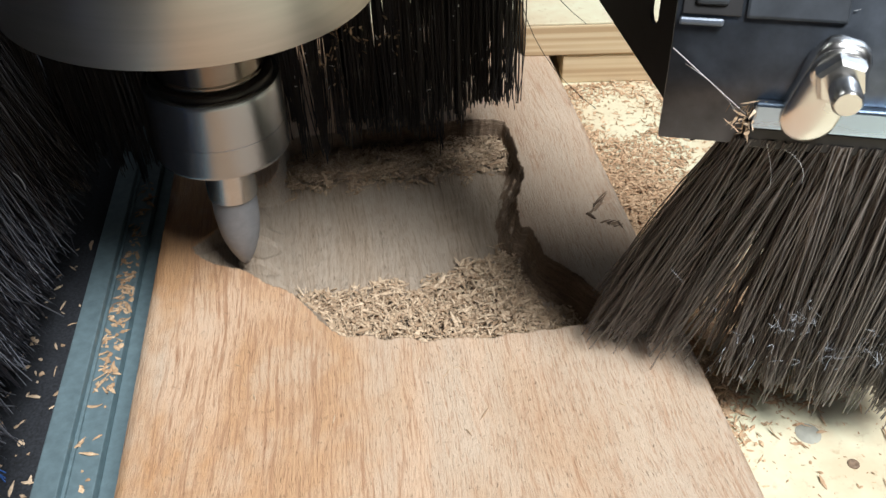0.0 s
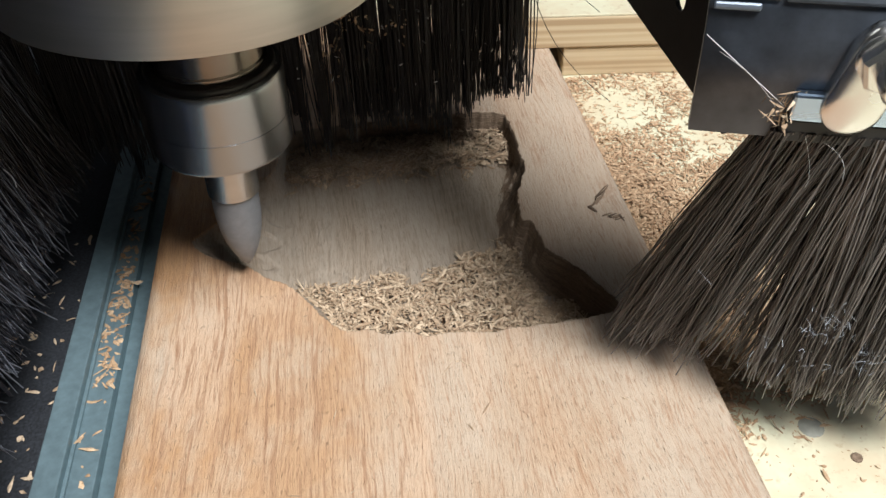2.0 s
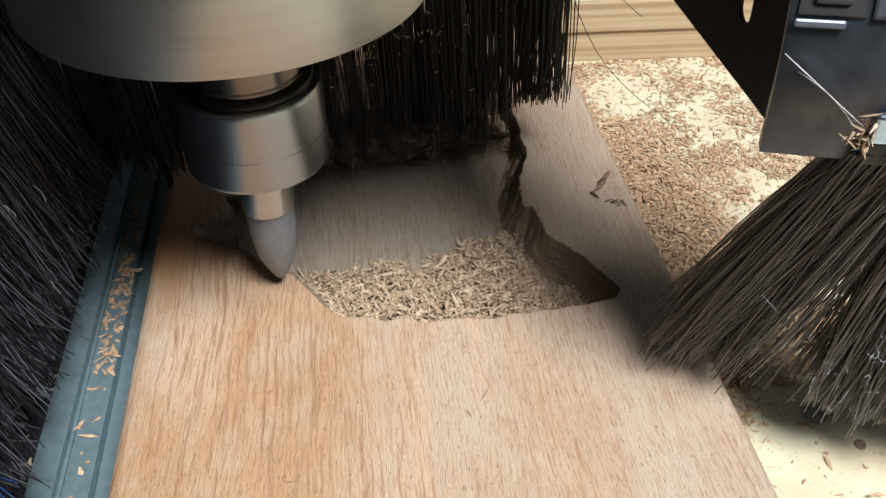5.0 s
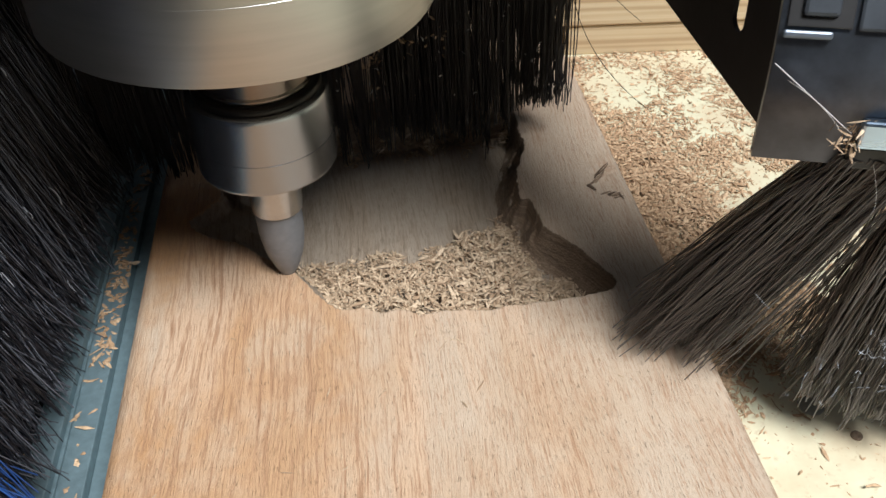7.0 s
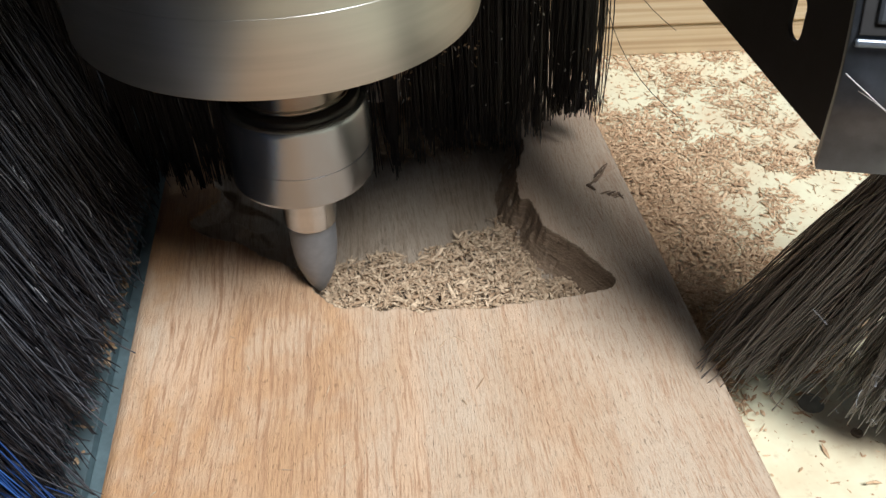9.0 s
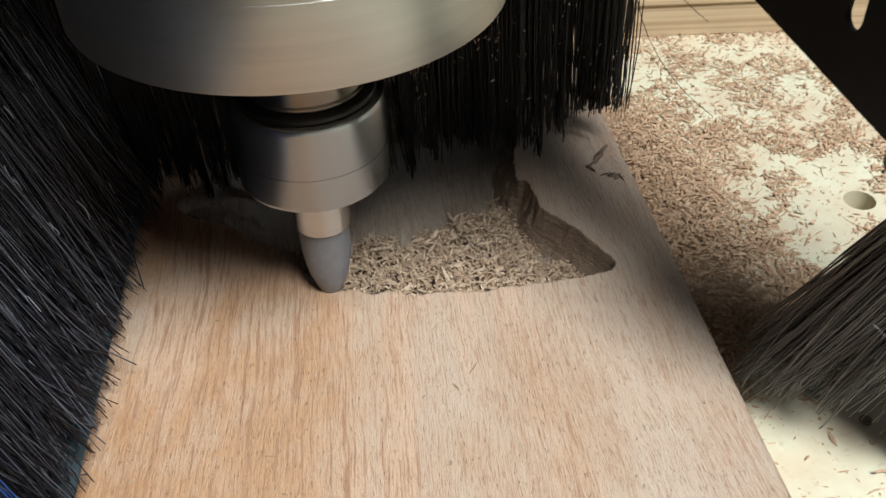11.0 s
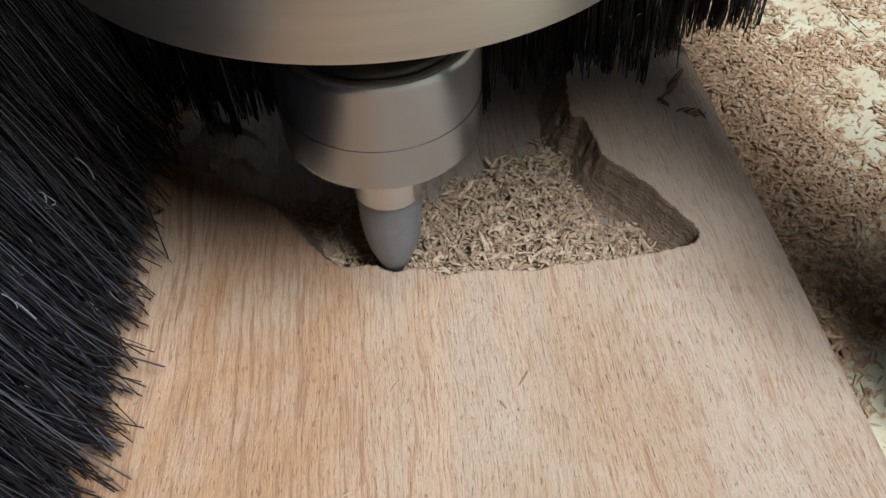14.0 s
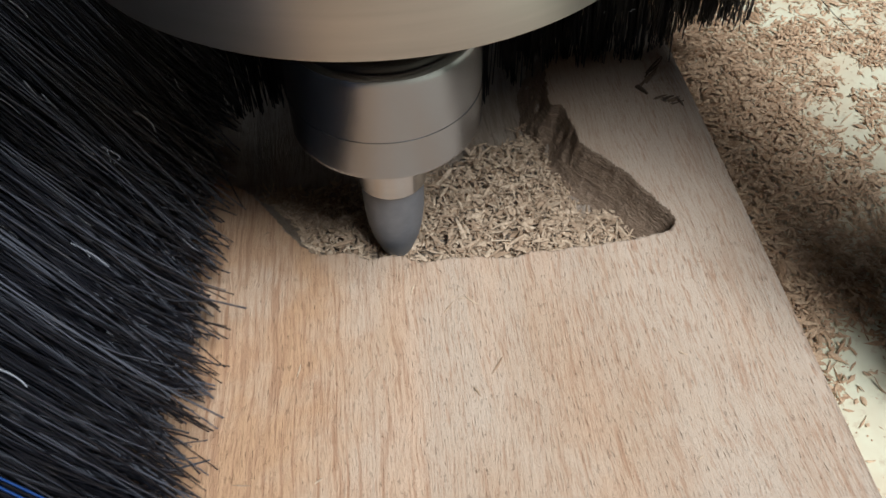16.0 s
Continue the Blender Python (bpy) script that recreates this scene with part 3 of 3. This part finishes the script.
# ---- the spindle with its cutter; heights from the junction of shank and cutter ----
def spindle():
    ob = empty("spindle", "brushed steel milling spindle with collet nut and turning cutter", "milling spindle")
    part("housing", lathe("housing", [(0, 52.7), (37.9, 52.7), (38.3, 52.85), (38.5, 53.2), (38.5, 66.4), (38.45, 66.45), (38.45, 66.55), (38.5, 66.6), (38.5, 190), (0, 190)], STEEL, 160), ob, "brushed steel spindle housing")
    part("shaft", lathe("shaft", [(0, 53), (11.8, 53), (11.8, 34.6), (12.2, 34.2), (12.2, 33.2), (0, 33.2)], SHAFT), ob, "dark ground steel shaft")
    part("seal_ring", lathe("seal_ring", [(0, 33.4), (12.9, 33.4), (13.6, 33.0), (13.8, 32.5), (13.8, 31.8), (0, 31.8)], BLACKRING), ob, "black ring above the nut")
    part("collet_nut", lathe("collet_nut", [(0, 31.8), (14.5, 31.8), (15.1, 31.5), (15.3, 30.8), (15.31, 30.3), (15.42, 20.6), (15.5, 20.58), (15.5, 13.9), (15.5, 13.4), (15.35, 13.15), (15.2, 13.1), (7.5, 13.1), (7.0, 13.6), (0, 13.6)], NUT, 128), ob, "polished steel collet nut")
    bit = part("cutter", lathe("cutter", [(0, -1.4), (5.3, -1.4), (5.5, -2.0), (5.6, -5.0), (5.5, -8.5), (5.1, -12.5), (4.4, -16.0), (3.2, -19.6), (2.0, -22.3), (0.9, -24.1), (0.35, -24.6), (0, -24.7)], CUTTER, 72), ob, "grey pointed carving cutter")
    part("shank", lathe("shank", [(0, 15.1), (6.15, 15.1), (6.15, -1.1), (5.8, -1.45), (0, -1.45)], SHANK, 72), bit, "bright steel shank")
    return ob


SPINDLE = spindle()


# ---- the brushes of the dust shoe ----
def tufts(brush, root, ctrl, tip, radius, material, count, axis):
    """Hang the bristles on the brush as count tufts, cut along an axis of the roots."""
    order = np.argsort(root[:, axis])
    for chunk in np.array_split(order, count):
        part("tuft", strands("tuft", root[chunk], ctrl[chunk], tip[chunk], radius[chunk], material), brush)


def back_brush():
    ob = empty("back_brush", "black nylon strip brush hanging behind the spindle, flecked with dust", "strip brush", "dust shoe brushes")
    part("holder", block("holder", (-62, 39, 60), (82, 53, 74), BLACK, 0.8), ob, "black brush holder")
    n = 2400
    x = rng.uniform(-60, 80, n)
    y = rng.uniform(41, 51, n)
    root = np.stack([x, y, np.full(n, 62.0)], -1)
    clump = waves(x, y * 3, 41, 7.0)
    knots = np.stack([rng.uniform(-62, 83, 150), rng.uniform(39, 50, 150), -14.5 + rng.normal(0, 3.6, 150)], -1)
    knots[:, 2] += 5.5 * soft_step(45, 78, knots[:, 0])
    mine = np.argmin((x[:, None] + rng.normal(0, 1.2, n)[:, None] - knots[None, :, 0]) ** 2 + 0.6 * (y[:, None] - knots[None, :, 1]) ** 2, 1)
    loose = np.stack([x + rng.normal(0, 2.4, n), y + rng.normal(0, 2.2, n) - 1, -13 + 2.2 * clump + rng.normal(0, 2.0, n) + 5.5 * soft_step(45, 78, x)], -1)
    pull = rng.uniform(0.6, 1.0, n)[:, None]
    tip = loose * (1 - pull) + (knots[mine] + rng.normal(0, 0.5, (n, 3)) * (1, 1, 3)) * pull
    ctrl = root * 0.35 + tip * 0.65 + rng.normal(0, 1.8, (n, 3)) * (1, 1, 0)
    tufts(ob, root, ctrl, tip, rng.uniform(0.16, 0.27, n), BRISTLE, 9, 0)
    # stray long hairs at the open end
    stray = np.array([(79, 45, 40), (80, 46, 48)], float)
    part("stray_hair", strands("stray_hair", stray, stray + ((1, 2, -34), (2, 3, -20)), stray + ((25, -7, -52), (20, -4, -34)), np.full(2, 0.14), BRISTLE, 10), ob)
    flecks = np.stack([rng.uniform(5, 78, 60), np.full(60, 40.4) + rng.normal(0, 0.8, 60), rng.uniform(-4, 40, 60)], -1)
    lumps = np.concatenate([np.array(c) + rng.normal(0, 1, (14, 3)) * (1.6, 0.8, 3.0) for c in ((35, 40, 18), (27, 40, 12), (44, 40, 16), (30, 40, 22))])
    part("shaving_clump", shavings("shaving_clump", lumps, (1.0, 3.0), (0.5, 1.2), 60, CHIP, None, (0.1, 0.3), 1.0), ob, "tan shavings caught in the bristles")
    part("dust", shavings("dust", flecks, (0.6, 2.0), (0.2, 0.7), 60, FIBRE, None, (0.1, 0.3), 1.0), ob, "pale dust caught in the bristles")
    return ob


HINGE = np.array([-69.0, 0.0, 60.0])  # the side brush swings about its holder as the tips are pressed on the board


def side_brush():
    ob = empty("side_brush", "dense black nylon strip brush, splayed and dusty, sweeping the board", "strip brush", "dust shoe brushes")
    part("holder", block("holder", (-9, -66, -2), (7, 52, 12), BLACK, 0.8), ob, "black brush holder")
    n = 6200
    y = rng.uniform(-62, 50, n)
    y = np.where((y < -34) & (rng.random(n) < 0.4), rng.uniform(-34, 40, n), y)
    x = rng.uniform(-76, -63, n)
    root = np.stack([x, y, np.full(n, 60.0)], -1)
    clump = waves(x * 2, y, 51, 9.0)
    reach = soft_step(-76, -63, x)
    loose = np.stack([-67 + 16 * reach + 2.5 * clump + rng.normal(0, 3.0, n), y + rng.normal(0, 3.0, n) - 5 * soft_step(-20, -60, y) + 2 * waves(x, y, 52, 14), -20 + 2.5 * rng.random(n) + 16 * rng.random(n) ** 4], -1)
    knots = np.stack([rng.uniform(-70, -43, 170), rng.uniform(-66, 52, 170), rng.uniform(-20, -13, 170)], -1)
    mine = np.argmin(((loose[:, None, :2] - knots[None, :, :2]) ** 2).sum(2), 1)
    pull = rng.random(n)[:, None] ** 1.6 * 0.8
    tip = loose * (1 - pull) + (knots[mine] + rng.normal(0, 0.7, (n, 3))) * pull
    late = np.where(rng.random(n) < 0.4, 0.82, 0.55)[:, None]
    ctrl = root * (1 - late) + tip * late + np.stack([-5 + rng.normal(0, 4.2, n), rng.normal(0, 6.0, n), rng.normal(0, 2, n)], -1)
    tufts(ob, root - HINGE, ctrl - HINGE, tip - HINGE, rng.uniform(0.14, 0.27, n), BRISTLE_BLUE, 10, 1)
    few = np.argsort(y)[:90]
    part("blue_tuft", strands("blue_tuft", root[few] - HINGE + (2, -1, 0), ctrl[few] - HINGE + (2, -1, 0), tip[few] - HINGE + (3, -1, 0), np.full(90, 0.26), BLUE), ob, "bright blue bristles at the end")
    pick = rng.choice(n, 110, replace=False)
    at = root[pick] + (tip[pick] - root[pick]) * rng.uniform(0.35, 0.95, 110)[:, None] + (1.2, 0, 0.6)
    way = (tip[pick] - root[pick]) * 0.03
    part("dust", strands("dust", at - way - HINGE, at - HINGE + rng.normal(0, 0.5, (110, 3)), at + way * rng.uniform(0.1, 1.2, 110)[:, None] - HINGE, rng.uniform(0.08, 0.26, 110), LINT), ob, "grey lint caught in the bristles")
    curl = np.array([(-54.7, -4, 9.3), (-54.0, -6, 7.2), (-55, -3, 5.2)], float) - HINGE
    part("lint_thread", strands("lint_thread", curl, curl + ((2, -1, 1), (1, -3, 0), (2, 1, -1)), np.roll(curl, -1, 0), np.full(3, 0.16), LINT, 8), ob, "pale thread caught in the bristles")
    part("caught_chip", shavings("caught_chip", np.array([(-61.5, 17.0, 22.0)]) - HINGE, (6.0, 6.2), (1.6, 1.8), 70, CHIP), ob, "pale wood chip caught in the bristles")
    return ob


YAW = -20.0  # the loose end of the shoe swings towards the front


def clip_tab():
    """A domed clip with a square head and a round foot."""
    outline = [(-4.4, 4.6), (4.4, 4.6)] + [(4.6 * math.cos(a), -8.6 + 4.9 * math.sin(a)) for a in (-math.pi * i / 16 for i in range(17))]
    outline = rounded(outline, 2)
    centre = np.array([0.0, -4.0])
    rings = [(1.0, -2.0), (1.0, -0.9), (0.985, -0.3), (0.94, 0.25), (0.85, 0.7), (0.65, 1.1), (0.35, 1.3), (0.02, 1.35)]
    m = len(outline)
    verts = np.concatenate([np.column_stack([centre + (outline - centre) * k, np.full(m, z)]) for k, z in rings])
    faces = [(k * m + i, k * m + (i + 1) % m, (k + 1) * m + (i + 1) % m, (k + 1) * m + i) for k in range(len(rings) - 1) for i in range(m)]
    return mesh_of("tab", verts, faces, CHROME)


def front_brush():
    """The bracket and its brush; built with its near corner at the origin, along x."""
    ob = empty("front_brush", "dark metal bracket holding a worn brown-black strip brush", "strip brush", "dust shoe brushes")
    n = 3600
    x = rng.uniform(12, 66, n)
    y = rng.uniform(-3, 5, n)
    root = np.stack([x, y, np.full(n, 2.0)], -1)
    clump = waves(x, y * 4, 61, 8.0)
    inner = x + rng.normal(0, 0.8, n) < 26
    fan = np.where(inner, soft_step(40, 14, x) * 0.6 + 0.55, rng.random(n) ** 12)
    long = np.where(inner, rng.uniform(0.80, 1.06, n), rng.normal(1, 0.045, n))
    loose = np.stack([x - 13 * fan + rng.normal(0, 2.4, n) - 1 + 1.5 * clump, y * 1.8 + rng.normal(0, 3.0, n) + 6 * fan + 10, -64 * long + 2.0 * clump], -1)
    knots = np.stack([np.where(rng.random(110) < 0.3, rng.uniform(-9, 12, 110), rng.uniform(18, 70, 110)), rng.uniform(3, 24, 110), -64 + rng.normal(0, 3.0, 110)], -1)
    mine = np.argmin(((loose[:, None, :2] - knots[None, :, :2]) ** 2).sum(2), 1)
    pull = rng.uniform(0.1, 0.6, n)[:, None]
    tip = loose * (1 - pull) + (knots[mine] + rng.normal(0, 0.8, (n, 3))) * pull
    ctrl = root * 0.45 + tip * 0.55 + np.stack([rng.normal(0, 2.2, n), rng.normal(0, 2.4, n), rng.normal(0, 1.5, n)], -1)
    thick = rng.uniform(0.15, 0.24, n)
    rest = ~inner
    inner &= rng.random(n) < 0.72
    tufts(ob, root[rest], ctrl[rest], tip[rest], thick[rest], BRISTLE_BROWN, 5, 0)
    fans = []
    order = np.nonzero(inner)[0][np.argsort(x[inner])]
    for chunk in np.array_split(order, 3):
        at = np.array([x[chunk].mean(), 0.0, 2.0])
        fans.append((part("fan_tuft", strands("fan_tuft", root[chunk] - at, ctrl[chunk] - at, tip[chunk] - at, thick[chunk], BRISTLE_BROWN), ob, "splayed worn bristles at the end"), at * MM))
    plate = bmesh.new()
    line = [(-1.2, 0), (-1.2, 12), (-0.6, 16.4), (1.2, 22.2), (15, 52), (15, 80), (17.4, 80), (17.4, 51.4), (3.5, 21.5), (1.7, 15.8), (1.2, 11.6), (1.2, 0)]
    near = [plate.verts.new((0, y * MM, z * MM)) for y, z in line]
    far = [plate.verts.new((68 * MM, y * MM, z * MM)) for y, z in line]
    for i in range(12):
        plate.faces.new((near[i], near[(i + 1) % 12], far[(i + 1) % 12], far[i]))
    for side in (near, far):
        for i in range(5):
            plate.faces.new((side[i], side[i + 1], side[10 - i], side[11 - i]))
    part("face_plate", from_bmesh("face_plate", plate, BRACKET, True), ob, "dark anodised bent bracket plate")
    part("clip_strip", block("clip_strip", (14, -3.2, 4.2), (67.5, -1.2, 8.8), ALUMINIUM, 0.5), ob, "bright aluminium clip strip")
    part("brush_channel", block("brush_channel", (13, -2.6, 0.2), (67.6, 4.6, 4.2), BLACK, 0.4), ob, "dark channel gripping the bristles")
    nut = part("bolt", lathe("bolt", [(0, -2), (3.9, -2), (4.1, -1), (4.1, 0.9), (3.8, 1.3), (0, 1.3)], CHROME, 48), ob, "zinc-plated bolt, washer and nut")
    nut.matrix_local = pose(0.0246, -0.0034, 0.0156, 90, 15, 0)
    part("hex_nut", lathe("hex_nut", [(0, 1.2), (3.6, 1.2), (4.0, 1.6), (4.0, 3.8), (3.4, 4.6), (0, 4.6)], CHROME, 6, False), nut)
    part("bolt_end", lathe("bolt_end", [(0, 4.5), (2.2, 4.5), (2.2, 9.4), (1.8, 10.0), (0, 10.0)], CHROME, 32), nut)
    part("tab", clip_tab(), nut, "rounded bright clip under the nut")
    slope = pose(0.0, 0.0012, 0.0222, -24.8, 0, 0)
    # no hollow here: a slab on the plate, the hollow's shade put in as black
    part("recess_dark", block("recess_dark", (0.8, -0.5, -1.0), (9.6, 0.4, 17), BLACK, 0.2), ob, "black slab round the latch, coloured like a shaded recess").matrix_local = slope
    part("latch", block("latch", (2.6, -1.3, 0.5), (7.6, 0.2, 15.5), LATCH, 0.6), ob, "small grey metal latch").matrix_local = slope
    part("lip", block("lip", (0.4, -0.9, -2.6), (7.2, 0.3, -1.4), BRACKET, 0.4), ob, "thin lip under the latch").matrix_local = slope
    part("cover", block("cover", (10.2, -0.7, -1.2), (25.0, 0.3, 18), LATCH, 0.5), ob).matrix_local = slope
    beads = np.stack([rng.uniform(9, 52, 16), np.full(16, -0.4), rng.uniform(-1, 22, 16)], -1)
    part("dust", shavings("dust", beads, (0.5, 1.3), (0.4, 0.8), 30, FIBRE, None, (0.2, 0.4)), ob, "pale specks on the plate").matrix_local = slope
    lint = np.concatenate([np.stack([rng.normal(36, 11, 50), np.zeros(50), rng.normal(-47, 7, 50)], -1)] + [np.array(c) + rng.normal(0, 1, (26, 3)) * (2.2, 0.6, 2.6) for c in ((31, 0, -40), (41, 0, -49), (46, 0, -45))])
    lint[:, 1] = -5.0 - lint[:, 2] * 0.13 + rng.normal(0, 0.8, len(lint))
    part("lint", strands("lint", lint, lint + rng.normal(0, 1.2, lint.shape), lint + rng.normal(0, 1.3, lint.shape), rng.uniform(0.03, 0.12, len(lint)), LINT, 5), ob, "pale lint caught in the bristles")
    fluff = np.stack([rng.normal(12.9, 1.2, 40), -2.8 + rng.normal(0, 0.6, 40), rng.normal(5.2, 1.4, 40)], -1)
    part("shaving_clump", shavings("shaving_clump", fluff, (1.6, 4.0), (0.3, 0.8), 45, CHIP, None, (0.1, 0.3), 0.8), ob, "pale shavings caught on the bracket")
    a = np.array([(0.2, -1.3, 16.5), (2.4, -1.4, 14), (17, -3.6, 2), (20, -3.4, 1)], float)
    b = np.array([(13.0, -2.6, 6.4), (12, -1.6, 5.5), (19, -4, -7), (24, -4, -5)], float)
    part("caught_fibre", strands("caught_fibre", a, (a + b) / 2 + ((1.0, -0.5, -0.6), (1.5, -0.4, 0.8), (1.6, -1, -2), (2, -0.8, 1.5)), b, np.array([0.11, 0.05, 0.05, 0.05]), FIBRE, 8), ob, "pale fibres caught on the bracket")
    return ob, fans


def side_plate():
    """The black plate along the shoe's open side, with a slot through it."""
    bm = bmesh.new()
    y0, y1, z0, z1, half = -56 * MM, 52 * MM, 39 * MM, 118 * MM, 0.4 * MM
    cy, cz, r, h = -31 * MM, 53.5 * MM, 2.4 * MM, 1.8 * MM
    ring = []
    for i in range(24):
        a = i * math.pi / 12
        ring.append((cy + math.cos(a) * r, cz + math.sin(a) * r + (h if math.sin(a) > 1e-6 else -h)))
    outer = [(y0, z0), (y1, z0), (y1, z1), (y0, z1)]
    sides = []
    for x in (-half, half):
        o = [bm.verts.new((x, *p)) for p in outer]
        s = [bm.verts.new((x, *p)) for p in ring]
        e = [bm.edges.new((o[i], o[(i + 1) % 4])) for i in range(4)] + [bm.edges.new((s[i], s[(i + 1) % 24])) for i in range(24)]
        bmesh.ops.triangle_fill(bm, edges=e, use_beauty=True)
        sides.append((o, s))
    for k, m in ((0, 4), (1, 24)):
        for i in range(m):
            bm.faces.new((sides[0][k][i], sides[0][k][(i + 1) % m], sides[1][k][(i + 1) % m], sides[1][k][i]))
    ob = new("side_plate", from_bmesh("side_plate", bm, BLACK))
    return tagged(ob, "black steel dust shoe plate with a slotted hole", "dust shoe plate")


def shade_plate():
    """An unseen plate round the spindle, added to block lamp light over the board."""
    bm = bmesh.new()
    y0, y1, x0, x1 = -28 * MM, 58 * MM, -80 * MM, 109 * MM
    faces = []
    for z in (90 * MM, 94 * MM):
        # outline drawn out to front and right so its shadow reaches rail and board
        o = [bm.verts.new((x, y, z)) for x, y in ((x0, y0), (-36 * MM, y0), (-36 * MM, -52 * MM), (18 * MM, -52 * MM), (18 * MM, -42 * MM), (44 * MM, -42 * MM), (x1, -42 * MM), (x1, y1), (x0, y1))]
        s = [bm.verts.new((math.cos(a) * 40 * MM, math.sin(a) * 40 * MM, z)) for a in (i * math.pi / 24 for i in range(48))]
        e = [bm.edges.new((o[i], o[(i + 1) % 9])) for i in range(9)] + [bm.edges.new((s[i], s[(i + 1) % 48])) for i in range(48)]
        bmesh.ops.triangle_fill(bm, edges=e, use_beauty=True)
        faces.append((o, s))
    for k, m in ((0, 9), (1, 48)):
        for i in range(m):
            bm.faces.new((faces[0][k][i], faces[0][k][(i + 1) % m], faces[1][k][(i + 1) % m], faces[1][k][i]))
    return tagged(new("shade_plate", from_bmesh("shade_plate", bm, BLACK)), "unseen black plate round the spindle, added to shade the board", "dust shoe plate")


BACK, SIDE, PLATE, SHADE_PLATE = back_brush(), side_brush(), side_plate(), shade_plate()
FRONT, FANS = front_brush()


def flying_chip(length, width):
    me = shavings("flying_chip", np.zeros((1, 3)), (length, length + 0.1), (width, width + 0.1), 0, CHIP)
    return tagged(new("flying_chip", me), "pale wood chip thrown off by the cutter", "wood chip", "thrown chips")


CHIPS = [flying_chip(6.5, 1.3), flying_chip(3.6, 1.6)]


# ---- what moves ----
def motions():
    walk(SPINDLE, [(t, pose(x, y, z, 0, 2.4, 0)) for t, x, y, z in TRAVEL])
    walk(BACK, [(t, pose(x, y, z)) for t, x, y, z in TRAVEL])

    # degrees by which the side brush is bent inwards where it drags on the board
    bent = {12.5: 1, 13: 7, 13.5: 2, 14: 1, 14.5: 11, 15: 6, 15.3: 3, 15.5: 4, 16: 12}

    def swing(t, x, y, z):
        pressed = max(0.0, 0.0335 - z)
        return t, pose(x - 0.069, y, z + 0.060 + 0.5 * pressed, 0, -bent.get(t, 0), 0)

    walk(SIDE, [swing(*row) for row in TRAVEL])
    walk(FRONT, [(t, pose(x + 0.0835, y - 0.058, z + 0.0428, 0, 0, YAW)) for t, x, y, z in TRAVEL])
    for fan, at in FANS:  # the end tufts splay where they are pressed on the board
        walk(fan, [(t, pose(*at, 0, min(8.0, max(0.0, (0.0385 - z) * 2400)) * min(1.0, max(0.0, (0.0430 - x) / 0.006)), 0)) for t, x, y, z in TRAVEL])
    walk(PLATE, [(t, pose(x + 0.091, y, z)) for t, x, y, z in TRAVEL])
    walk(CHIPS[0], [(0, pose(-0.020, 0.072, 0.025, 20, 40, 70)), (0.1, pose(-0.030, 0.060, 0.014, 40, 10, 100)), (0.3, pose(-0.048, 0.032, -0.0016, 0, 0, 130)), (16, pose(-0.048, 0.032, -0.0016, 0, 0, 130))])
    walk(CHIPS[1], [(0, pose(-0.030, 0.095, 0.034, 0, 0, 0)), (0.4, pose(-0.022, 0.085, 0.034, 10, 20, 20)), (0.6, pose(-0.004, 0.063, 0.030, 30, 40, 60)), (0.8, pose(0.0012, 0.0544, 0.020, 50, 20, 110)), (1.2, pose(-0.0096, 0.0566, -0.0008, 0, 0, 150)), (16, pose(-0.0096, 0.0566, -0.0008, 0, 0, 150))])
    walk(SHADE_PLATE, [(t, pose(x, y, z)) for t, x, y, z in TRAVEL])


motions()
